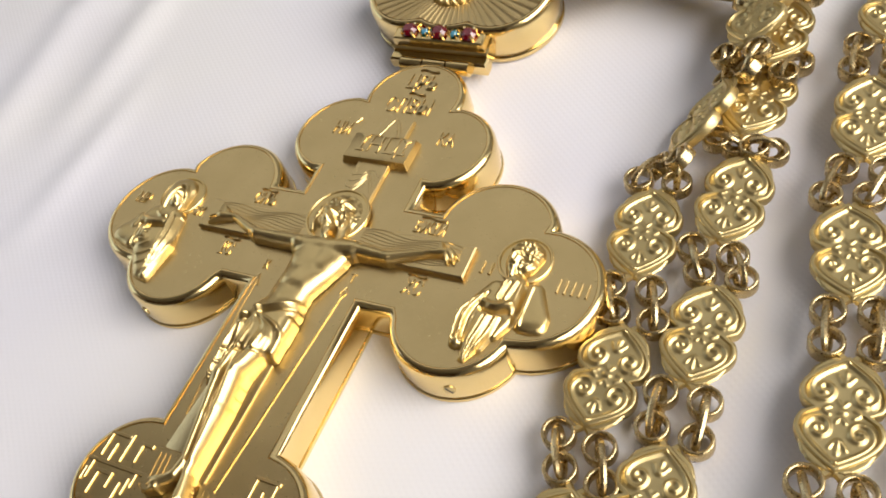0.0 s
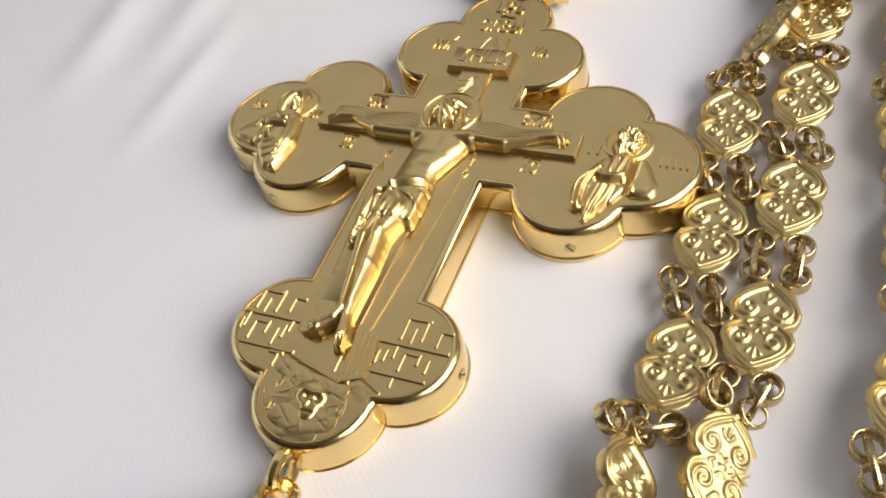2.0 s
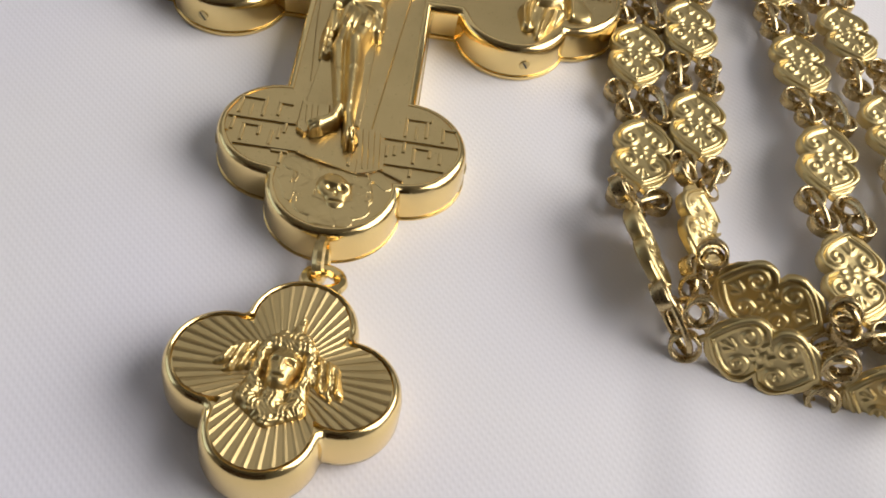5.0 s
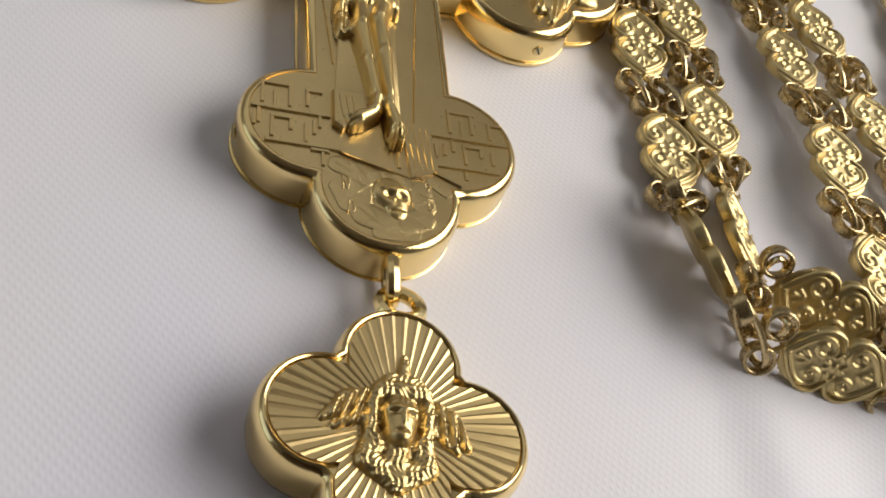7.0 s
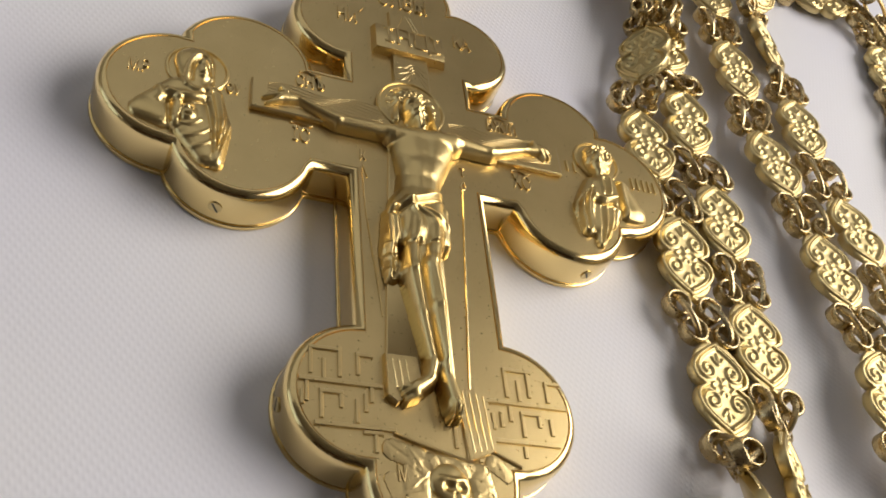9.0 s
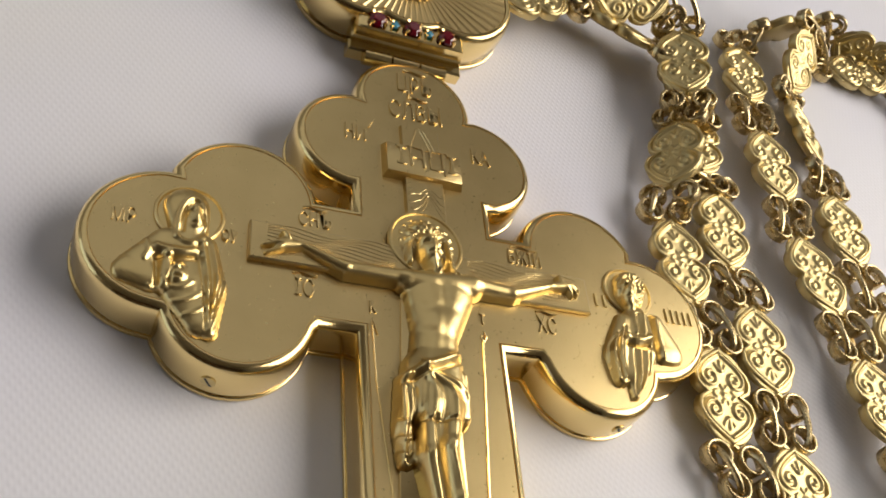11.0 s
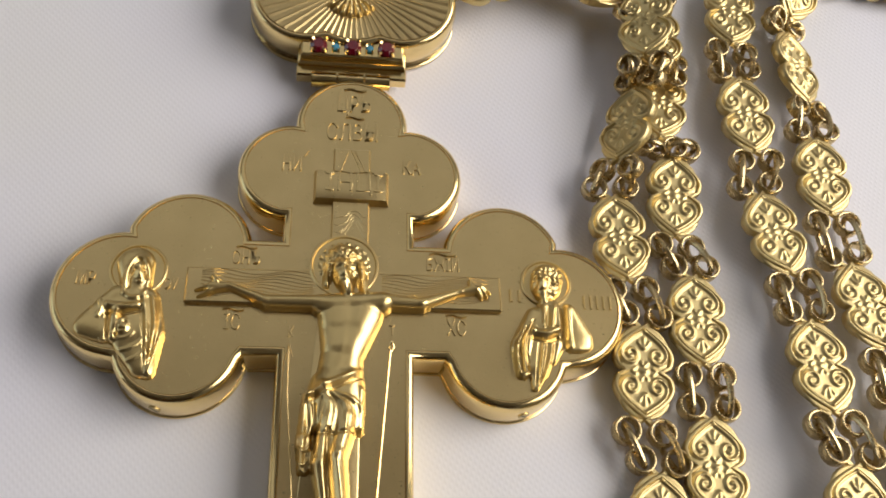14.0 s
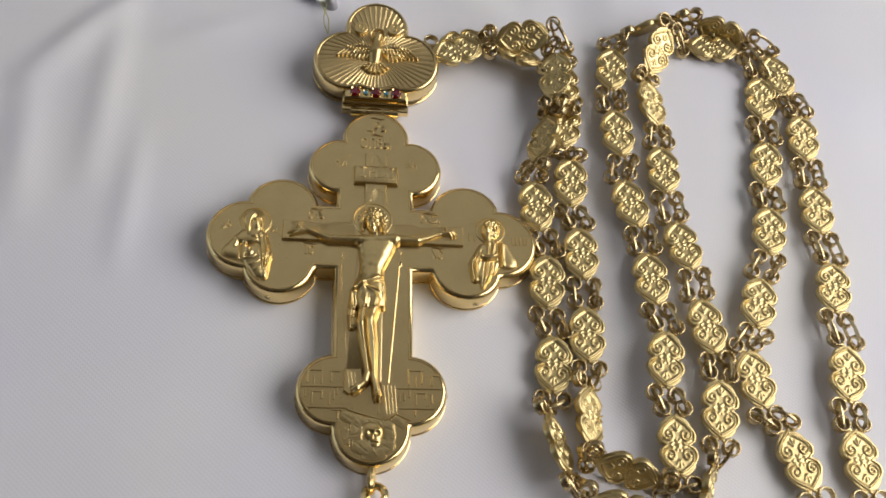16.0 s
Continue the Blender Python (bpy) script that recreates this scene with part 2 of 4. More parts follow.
def lettering(name, text, x, y, z, size, mat, parent, turn=0.0, depth=0.030, label="", wide=1.0):
    """Raised letters of the built-in font, centred at a place."""
    cu = bpy.data.curves.new(name, "FONT")
    cu.body, cu.size, cu.align_x, cu.align_y = text, size * CM, "CENTER", "CENTER"
    cu.extrude, cu.bevel_depth, cu.resolution_u, cu.offset = depth * CM / 2, 0.005 * CM, 3, -0.006 * size * CM
    ob = bpy.data.objects.new(name, cu)
    scene.collection.objects.link(ob)
    me = bpy.data.meshes.new_from_object(ob.evaluated_get(bpy.context.evaluated_depsgraph_get()))
    bpy.data.objects.remove(ob)
    me.transform(Matrix.Translation((x * CM, y * CM, z * CM)) @ Matrix.Rotation(radians(turn), 4, "Z") @ Matrix.Diagonal((wide, 1, 1, 1)))
    me.materials.clear()
    me.materials.append(mat)
    out = new(name, me)
    out.parent = parent
    if label:
        out["label"] = label
    return out


# ---- the room ----
FLOOR_Z, CEIL_Z = -0.75, 1.62


def slab(name, x0, y0, z0, x1, y1, z1, mat, parent=None, kind="structure", bevel=0.0):
    ob = part(name, box(x0 * 100, y0 * 100, z0 * 100, x1 * 100, y1 * 100, z1 * 100, bevel), mat, parent, smooth=0)
    if parent is None:
        tagged(ob, kind=kind)
    return ob


EAST = 0.76
slab("floor", -2.6, -2.2, FLOOR_Z - 0.1, EAST, 2.4, FLOOR_Z, BOARDS)
slab("ceiling", -2.6, -2.2, CEIL_Z, EAST, 2.4, CEIL_Z + 0.1, CEILING)
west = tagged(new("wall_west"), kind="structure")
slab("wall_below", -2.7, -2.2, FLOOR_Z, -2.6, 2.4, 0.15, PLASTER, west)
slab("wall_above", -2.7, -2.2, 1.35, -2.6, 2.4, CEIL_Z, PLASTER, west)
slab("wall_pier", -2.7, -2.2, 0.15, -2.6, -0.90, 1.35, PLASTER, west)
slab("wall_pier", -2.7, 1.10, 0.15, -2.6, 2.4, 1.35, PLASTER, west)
# Made-up window round the added west fill light.
west_fill_frame = tagged(new("west_fill_window"), kind="structure")
slab("window_sill", -2.598, -0.94, 0.115, -2.55, 1.14, 0.147, FRAME_PAINT, west_fill_frame, bevel=0.4)
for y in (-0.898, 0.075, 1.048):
    slab("window_frame", -2.68, y, 0.152, -2.63, y + 0.05, 1.348, FRAME_PAINT, west_fill_frame, bevel=0.4)
slab("wall_north", -2.6, 2.4, FLOOR_Z, EAST, 2.5, CEIL_Z, PLASTER)
# Unseen wall, kept dark to put dark bands into the gold's reflections.
slab("wall_south", -2.6, -2.3, FLOOR_Z, EAST, -2.2, CEIL_Z, DARK_BACKING)
# The east wall stands round the window's opening.
east = tagged(new("wall_east"), kind="structure")
slab("wall_below", EAST, -2.2, FLOOR_Z, EAST + 0.1, 2.4, 0.18, PLASTER, east)
slab("wall_above", EAST, -2.2, 0.95, EAST + 0.1, 2.4, CEIL_Z, PLASTER, east)
slab("wall_pier", EAST, -2.2, 0.18, EAST + 0.1, -0.50, 0.95, PLASTER, east)
slab("wall_pier", EAST, 0.66, 0.18, EAST + 0.1, 2.4, 0.95, PLASTER, east)
window = tagged(new("window_1"), kind="structure")
slab("window_sill", EAST - 0.05, -0.54, 0.145, EAST - 0.002, 0.70, 0.177, FRAME_PAINT, window, bevel=0.4)
for y in (-0.498, 0.06, 0.608):
    slab("window_frame", EAST + 0.03, y, 0.182, EAST + 0.08, y + 0.05, 0.948, FRAME_PAINT, window, bevel=0.4)

# Frame of the added ceiling panel, itself out of view.
panel = empty("unseen_ceiling_panel", "unseen ceiling panel added for reflections and fill", "lamp")
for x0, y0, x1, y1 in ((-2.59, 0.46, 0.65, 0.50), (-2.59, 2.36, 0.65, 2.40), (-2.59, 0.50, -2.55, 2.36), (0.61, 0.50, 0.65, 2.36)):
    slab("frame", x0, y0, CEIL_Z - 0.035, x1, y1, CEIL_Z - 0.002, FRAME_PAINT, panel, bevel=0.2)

table = empty("table", "wooden table under the white cloth", "table")
slab("tabletop", -0.75, -0.55, -0.045, 0.65, 0.60, -0.014, TABLE, table, bevel=0.4)
for x in (-0.70, 0.55):
    for y in (-0.50, 0.48):
        slab("leg", x, y, FLOOR_Z, x + 0.07, y + 0.07, -0.046, TABLE, table, bevel=0.3)


# ---- the cloth ----
def step_up(v, lo, hi):
    u = np.clip((v - lo) / (hi - lo), 0, 1)
    return u * u * (3 - 2 * u)


# Soft pressed creases: both ends, width and rise.
CREASES = (((-9.4, 4.0), (-7.2, 6.9), 0.45, 0.20), ((-9.4, 4.2), (-9.1, -0.2), 0.5, 0.12), ((-7.2, 6.8), (-7.5, 1.0), 0.45, 0.12), ((-6.3, 2.2), (-6.4, -1.6), 0.35, 0.08),
           ((-5.8, 5.6), (-3.6, 6.3), 0.4, 0.10), ((3.7, 9.2), (5.0, 10.1), 0.28, 0.10), ((4.7, 9.9), (7.9, 11.1), 0.30, 0.14), ((7.6, 11.0), (9.9, 11.6), 0.30, 0.13))
CREASES += (((10.9, 11.9), (11.2, 9.7), 0.25, 0.13), ((4.1, 10.6), (3.8, 9.1), 0.25, 0.08), ((1.9, 8.2), (4.8, 7.0), 0.7, 0.13), ((2.6, 2.2), (3.6, -0.2), 0.7, 0.08), ((6.2, -3.4), (6.6, 0.8), 0.5, 0.10))


def cloth_height(x, y):
    """The cloth's surface in centimetres: level under the cross, a little higher and creased towards the top."""
    h = 0.30 * step_up(y, 0.5, 6.0) + 0.07 * step_up(-y, 4.4, 6.4) + 0.08 * step_up(x, 4.1, 5.0) + 0.18 * step_up(x, 5.8, 7.5)
    away = np.clip((np.hypot(x - 3, y + 1) - 9) / 8, 0, 1)
    soft, fold, small = (np.array([noise.noise(Vector((a * u + b * v, b * w + a * q, k))) for a, b in zip(x, y)]) for u, v, w, q, k in ((0.16, 0, 0.16, 0, 3.1), (0.09, 0.05, 0.07, -0.03, 7.7), (0.42, 0.1, 0.36, -0.1, 5.2)))
    h += 0.10 * away * soft + 0.16 * away * np.maximum(0, 0.3 - np.abs(fold)) + (0.006 + 0.02 * away) * small
    for (ax, ay), (bx, by), wide, rise in CREASES:
        dx, dy = bx - ax, by - ay
        along = np.clip(((x - ax) * dx + (y - ay) * dy) / (dx * dx + dy * dy), 0, 1)
        d = np.hypot(x - ax - along * dx, y - ay - along * dy)
        h += rise * np.exp(-(d / wide) ** 2) * np.sin(math.pi * (0.12 + 0.76 * along))
    return h


def build_cloth():
    n, half = 380, 34.0
    gx, gy = np.meshgrid(2 + np.linspace(-half, half, n + 1), 3 + np.linspace(-half, half, n + 1))
    x, y = gx.ravel(), gy.ravel()
    places = np.stack([x, y, cloth_height(x, y)], 1)
    at = np.arange((n + 1) * (n + 1)).reshape(n + 1, n + 1)
    quads = np.stack([at[:-1, :-1], at[:-1, 1:], at[1:, 1:], at[1:, :-1]], -1).reshape(-1, 4)
    rim = np.concatenate([at[0, :-1], at[:-1, n], at[n, :0:-1], at[:0:-1, 0]])
    low = places[rim] * (1, 1, 0) + (0, 0, -1.38)
    first = len(places)
    under = first + np.arange(len(rim))
    skirt = np.stack([rim, under, np.roll(under, -1), np.roll(rim, -1)], -1)
    me = bpy.data.meshes.new("padded_cloth")
    me.from_pydata((np.concatenate([places, low]) * CM).tolist(), [], quads.tolist() + skirt.tolist() + [under.tolist()])
    me.polygons.foreach_set("use_smooth", [True] * len(me.polygons))
    me.set_sharp_from_angle(angle=radians(60))
    me.materials.append(SATIN)
    return new("padded_cloth", me)


tagged(build_cloth(), "white finely woven satin cloth laid over a padded table", "cloth")

# ---- the cross ----
TOP = 0.65          # height of the cross's face over the cloth
cross = empty("pectoral_cross", "large gold pectoral cross with lobed arms lying on white satin", "cross")


def cross_outline():
    right = []
    right += between(0, -5.90, 0.87, (0, -6.77), (0.866, -5.845), 14)
    right += between(0.875, -5.00, 0.845, (0.866, -5.845), (0.915, -4.156), 22)[1:]
    right += [(0.93, -1.79)]
    right += [(1.45, -1.79)]
    right += between(2.35, -1.65, 0.87, (1.45, -1.79), (3.18, -1.88), 22)[1:]
    right += between(3.20, -0.92, 0.95, (3.18, -1.88), (3.17, 0.02), 24)[1:]
    right += between(2.36, -0.15, 0.88, (3.17, 0.02), (1.49, -0.03), 22)[1:]
    right += [(0.95, -0.03), (0.95, 0.48)]
    right += between(0.89, 1.27, 0.82, (0.95, 0.48), (0.83, 2.07), 22)[1:]
    right += between(0, 2.20, 0.85, (0.83, 2.07), (0, 3.05), 14)[1:]
    return right + [(-x, y) for x, y in right[-2:0:-1]]


CROSS = cross_outline()
part("base_plate", loft(CROSS, [(-0.04, 0.0), (-0.074, 0.02), (-0.082, 0.05), (-0.074, 0.075), (-0.05, 0.085)], cap_top=True), POLISHED, cross, "thin polished gold back plate")
part("case", loft(CROSS, [(-0.04, 0.08), (-0.058, 0.10), (-0.064, 0.13), (-0.054, TOP - 0.16), (-0.046, TOP - 0.10), (-0.030, TOP - 0.055), (-0.004, TOP - 0.022), (0.026, TOP - 0.002), (0.050, TOP + 0.006), (0.064, TOP + 0.004), (0.070, TOP - 0.018)]), POLISHED, cross, "polished gold side wall with rounded edge", 50)
part("face_plate", loft(CROSS, [(0.0715, TOP - 0.03), (0.078, TOP - 0.004)]), FACE, cross, "satin gold front plate", 30)


def screw(x, y, z, angle, parent):
    """A slotted screw head in a wall that faces the given direction."""
    bm = loft(arc(0, 0, 0.085, 0, 342, 19), [(0, -0.02), (0, 0.006), (0.02, 0.012)])
    ob = part("screw", bm, CHAIN, parent, "small slotted gold screw")
    # No groove is cut: a black bar paints the shade inside the slot.
    part("slot", box(-0.075, -0.014, 0.009, 0.075, 0.014, 0.0135, 0), INK, ob, "dark bar drawn as the shaded screw slot")
    a = radians(angle)
    ob.matrix_local = Matrix.Translation(Vector((x, y, z)) * CM) @ Matrix.Rotation(a, 4, "Z") @ Matrix.Rotation(radians(90), 4, "Y") @ Matrix.Rotation(radians(35), 4, "Z")


for cx, cy, r, a in ((2.35, -1.65, 0.87, 285), (-2.35, -1.65, 0.87, 255), (0.875, -5.0, 0.845, 0), (-0.875, -5.0, 0.845, 187), (2.35, -0.19, 0.87, 80), (-2.35, -0.19, 0.87, 100)):
    screw(cx + (r + 0.064) * math.cos(radians(a)), cy + (r + 0.064) * math.sin(radians(a)), 0.33, a, cross)

# Beams behind the figure.
part("upright_beam", loft([(-0.62, -4.50), (0.21, -4.85), (0.24, -1.0), (-0.40, -1.0)], [(0, TOP - 0.01), (0, TOP + 0.02), (0.02, TOP + 0.035)]), FACE, cross)
part("head_beam", loft([(-0.28, -0.56), (0.30, -0.56), (0.30, 1.66), (-0.28, 1.66)], [(0, TOP - 0.01), (0.012, TOP + 0.05), (0.022, TOP + 0.062)]), FACE, cross, "narrow raised beam with engraved wood grain")
part("crossbar", box(-2.31, -1.09, TOP - 0.01, 2.27, -0.54, TOP + 0.085, 0.02), FACE, cross, "plank with wavy engraved wood grain")
for k in range(9):
    y = -0.60 - 0.045 * k
    for x0, x1 in ((-2.1, -0.5), (0.5, 2.1)):
        pts = [(x0 + (x1 - x0) * i / 24, y + 0.035 * math.sin(3.1 * i / 24 * math.pi + k * 0.5), TOP + 0.086) for i in range(25)]
        part("grain_line", tube(pts, 0.006, 4), FACE, cross)
for k in range(4):
    pts = [(-0.24 + 0.50 * i / 18, 0.0 + 0.13 * k + (0.34 - 0.07 * k) * math.exp(-((i - 11) / 4.2) ** 2) + 0.01 * math.sin(1.3 * i + k), TOP + 0.062) for i in range(19)]
    part("grain_line", tube(pts, 0.006, 4), FACE, cross)
plaque = part("plaque", loft([(-0.56, 0.66), (0.58, 0.66), (0.58, 1.22), (-0.56, 1.22)], [(-0.012, TOP - 0.01), (0.0, TOP + 0.03), (0.03, TOP + 0.125), (0.04, TOP + 0.13)]), FACE, cross, "raised title plaque")
lettering("plaque_lettering", "ІНЦІ", 0.05, 0.97, TOP + 0.132, 0.46, FACE, plaque, 0, 0.020, wide=0.86)
part("title_mark", tube([(-0.32 + 0.74 * i / 10, 1.17 + 0.012 * math.sin(i), TOP + 0.132) for i in range(11)], 0.010, 5), FACE, plaque)
for pts in ([(-0.16, 1.24), (-0.05, 1.60)], [(0.06, 1.60), (0.22, 1.24)], [(0.0, 1.62), (0.15, 1.24)]):
    part("beam_line", tube([(x, y, TOP + 0.064) for x, y in pts], 0.010, 5), FACE, cross)

for text, x, y, size, turn in (("ЦРЬ", 0.01, 2.56, 0.46, 0), ("СЛВЫ", 0.0, 2.00, 0.46, 0), ("НИ", -0.93, 1.35, 0.36, 0), ("КА", 0.95, 1.38, 0.36, 0),
                               ("СНЪ", -1.50, -0.33, 0.30, 0), ("БЖІЙ", 1.42, -0.33, 0.30, 0), ("ІС", -1.62, -1.36, 0.34, 0), ("ХС", 1.60, -1.36, 0.34, 0),
                               ("К", -0.79, -1.49, 0.22, 0), ("Т", 0.66, -1.42, 0.22, 0), ("МР", -3.72, -0.74, 0.30, 0), ("ѲУ", -2.53, -0.80, 0.24, 0),
                               ("М", -0.50, -5.94, 0.26, 0), ("Л", -0.47, -6.28, 0.24, 0), ("Р", 0.47, -5.86, 0.24, 0), ("Б", 0.49, -6.10, 0.24, 0)):
    lettering("inscription", text, x, y, TOP + 0.006, size, FACE, cross, turn, 0.018, wide=0.62)
for x, y, w in ((0.03, 2.85, 0.36), (0.04, 2.29, 0.30), (1.42, -0.15, 0.4), (-1.50, -0.15, 0.3), (-1.62, -1.16, 0.3), (1.60, -1.16, 0.3)):
    pts = [(x + w * (i / 10 - 0.5), y + 0.02 * math.sin(i * 0.63), TOP + 0.012) for i in range(11)]
    part("title_mark", tube(pts, 0.016, 5), RELIEF, cross)
part("accent", tube([(-0.74, 1.50, TOP + 0.010), (-0.68, 1.62, TOP + 0.010)], 0.012, 5), FACE, cross)
for i in range(5):
    part("inscription_bar", box(3.55 + 0.10 * i, -0.98, TOP - 0.005, 3.58 + 0.10 * i, -0.76, TOP + 0.024, 0.006), RELIEF, cross)
for i in range(2):
    part("inscription_bar", box(2.42 + 0.13 * i, -0.90, TOP - 0.005, 2.46 + 0.13 * i, -0.70, TOP + 0.024, 0.006), RELIEF, cross)

# Spear and reed along the stem, and the town wall on the foot lobes.
part("spear_line", tube([(0.64, -1.72, TOP + 0.005), (0.38, -4.87, TOP + 0.005)], 0.014, 5), POLISHED, cross)
part("spear_head", tube([(0.66, -1.58, TOP + 0.004), (0.69, -1.68, TOP + 0.004), (0.64, -1.76, TOP + 0.004), (0.61, -1.68, TOP + 0.004), (0.66, -1.58, TOP + 0.004)], 0.012, 5), POLISHED, cross)
part("reed_line", tube([(-0.80, -1.72, TOP + 0.003), (-0.78, -2.43, TOP + 0.003), (-0.63, -4.0, TOP + 0.003)], 0.010, 5), FACE, cross)
part("reed_tip", tube([(-0.86, -1.90, TOP + 0.004), (-0.80, -1.66, TOP + 0.006), (-0.74, -1.86, TOP + 0.004)], 0.012, 5), FACE, cross)


for x0, y0, x1, y1 in ((-1.63, -4.92, -0.68, -4.90), (-1.46, -5.43, -0.55, -5.42), (0.46, -4.93, 1.63, -4.90), (0.40, -5.42, 1.46, -5.42)):
    part("wall_course", box(min(x0, x1), y0 - 0.04, TOP - 0.01, max(x0, x1), y0 + 0.012, TOP + 0.026, 0.006), FACE, cross)
# Meander of the town wall: each stroke from one end to the other.
WEST_WALL = [
    (-1.50, -4.53, -1.20, -4.53), (-1.35, -4.68, -1.35, -4.90), (-1.17, -4.50, -1.17, -4.85),
    (-1.50, -4.53, -1.50, -4.84), (-0.96, -4.56, -0.80, -4.56), (-0.96, -4.56, -0.96, -4.80),
    (-1.59, -5.08, -1.59, -5.22), (-1.54, -4.96, -1.54, -5.18), (-1.38, -5.06, -1.16, -5.06),
    (-1.38, -5.06, -1.38, -5.36), (-0.98, -5.14, -0.98, -5.38), (-0.88, -5.06, -0.88, -5.24),
    (-0.81, -4.97, -0.81, -5.12), (-1.16, -5.06, -1.16, -5.22), (-0.78, -5.52, -0.78, -5.70),
    (-0.90, -5.50, -0.72, -5.50),
]
EAST_WALL = [
    (0.86, -4.50, 0.86, -4.85), (0.86, -4.50, 1.19, -4.50), (1.02, -4.67, 1.02, -4.89),
    (1.16, -4.50, 1.16, -4.82), (1.40, -4.62, 1.40, -4.86), (1.40, -4.62, 1.56, -4.62),
    (0.64, -5.12, 0.64, -5.28), (0.75, -5.09, 0.75, -5.24), (0.87, -5.00, 0.87, -5.16),
    (1.02, -5.06, 1.24, -5.06), (1.02, -5.06, 1.02, -5.34), (1.24, -5.06, 1.24, -5.20),
    (1.39, -5.12, 1.39, -5.29), (0.15, -5.28, 0.15, -5.56), (0.28, -5.30, 0.28, -5.75),
    (0.42, -4.95, 0.42, -5.70), (0.34, -4.98, 0.34, -5.30), (1.00, -5.50, 1.00, -5.60),
]
for x0, y0, x1, y1 in WEST_WALL + EAST_WALL:
    wide, rise = (0.024, 0.023) if y0 == y1 else (0.022, 0.019)
    part("wall_groove", box(min(x0, x1) - wide, min(y0, y1) - wide, TOP - 0.01 - rise / 9, max(x0, x1) + wide, max(y0, y1) + wide, TOP + rise, 0.007), FACE, cross)
# Lower end of the slanted beam, and the cave's rocks round the skull.
strip = part("beam_foot", loft([(0.22, -4.80), (0.56, -4.92), (0.62, -5.56), (0.30, -5.70)], [(0, TOP - 0.01), (0.008, TOP + 0.024), (0.016, TOP + 0.030)]), FACE, cross)
for k in range(4):
    part("grain_line", tube([(0.27 + 0.085 * k, -4.88 - 0.01 * k, TOP + 0.030), (0.35 + 0.075 * k, -5.62 + 0.02 * k, TOP + 0.030)], 0.010, 5), FACE, strip)
part("ledge", tube([(-0.58, -5.48, TOP + 0.004), (-0.35, -5.56, TOP + 0.006), (0.30, -5.74, TOP + 0.006), (0.56, -5.58, TOP + 0.004), (0.92, -5.74, TOP + 0.003)], 0.024, 5), FACE, cross)
ROCKS = [
    (-0.60, -5.66, 0.13, 0.020, -0.34, -5.74, 0.15, 0.026), (-0.34, -5.84, 0.16, 0.028, -0.36, -6.12, 0.16, 0.024), (-0.16, -5.78, 0.13, 0.030, 0.24, -5.82, 0.12, 0.028),
    (0.38, -5.86, 0.14, 0.026, 0.42, -6.12, 0.15, 0.022), (-0.30, -6.34, 0.18, 0.022, 0.00, -6.46, 0.17, 0.026), (0.06, -6.46, 0.17, 0.025, 0.38, -6.32, 0.17, 0.021),
    (-0.62, -6.00, 0.10, 0.014, -0.52, -6.24, 0.10, 0.014), (-0.14, -6.58, 0.10, 0.016, 0.26, -6.56, 0.10, 0.016), (0.58, -5.72, 0.11, 0.018, 0.72, -5.86, 0.08, 0.014),
]
CRACKS = [sweep([(x, y), (x + dx, y + dy)], 0.013, rise, 0) for x, y, dx, dy, rise in (
    (-0.66, -5.60, 0.20, -0.14, -0.016), (-0.44, -5.60, 0.14, -0.22, 0.014), (-0.46, -5.84, 0.18, -0.10, -0.016), (-0.40, -6.06, 0.18, 0.16, 0.014), (-0.12, -5.66, 0.06, -0.16, -0.016), (0.06, -5.68, 0.14, -0.12, 0.014),
    (0.28, -5.92, 0.22, -0.06, -0.014), (0.30, -6.12, 0.20, 0.10, 0.012), (-0.36, -6.26, 0.26, -0.22, -0.016), (0.02, -6.36, 0.08, -0.18, 0.014), (0.22, -6.30, 0.22, -0.12, -0.014), (-0.58, -6.16, 0.30, 0.04, 0.010))]
part("rock_relief", sculpt(0.014, ROCKS, CRACKS, TOP - 0.006, 0.008, 3.4, 1, lambda x, y: 0.004 * np.sign(np.sin(15 * x + 6 * y)) * np.sign(np.sin(14 * y - 8 * x))), FACE, cross, "low facetted rocks round the skull", 30)
part("skull_relief", sculpt(0.011, [(0.00, -5.98, 0.22, 0.08, 0.04, -6.02, 0.22, 0.08), (0.07, -6.16, 0.15, 0.07, 0.08, -6.26, 0.13, 0.06)], [
    sweep([(-0.02, -6.05), (0.01, -6.06)], 0.045, -0.05), sweep([(0.13, -6.05), (0.16, -6.06)], 0.045, -0.05), sweep([(0.07, -6.12), (0.07, -6.17)], 0.022, -0.04), sweep([(0.00, -6.26), (0.15, -6.26)], 0.014, -0.03), sweep([(-0.10, -5.96), (0.05, -5.99), (0.20, -5.96)], 0.03, 0.02)], TOP - 0.006, 0.02), RELIEF, cross, "small raised skull", 70)


def locks(hx, hy, reach, fx, fy, fw, fh, rise):
    """Tangled locks over a head, leaving its front smooth."""
    def lift(x, y):
        head = np.exp(-(((x - hx) ** 2 + (y - hy) ** 2) / reach ** 2) ** 3)
        front = np.exp(-(((x - fx) / fw) ** 2 + ((y - fy) / fh) ** 2) ** 2)
        return rise * head * (1 - front) * np.sin(44 * x + 3 * np.sin(21 * y)) * np.sin(40 * y + 3 * np.sin(19 * x))
    return lift


def halo(x, y, z, r, parent, disc=0.05):
    bm = loft(arc(x, y, r, 0, 350, 35), [(0, z - 0.01), (0, z + disc), (0.012, z + disc + 0.012), (0.035, z + disc + 0.012), (0.05, z + disc - 0.012)])
    return part("halo", bm, RELIEF, parent)


halo(-0.06, -0.44, TOP + 0.045, 0.51, cross)
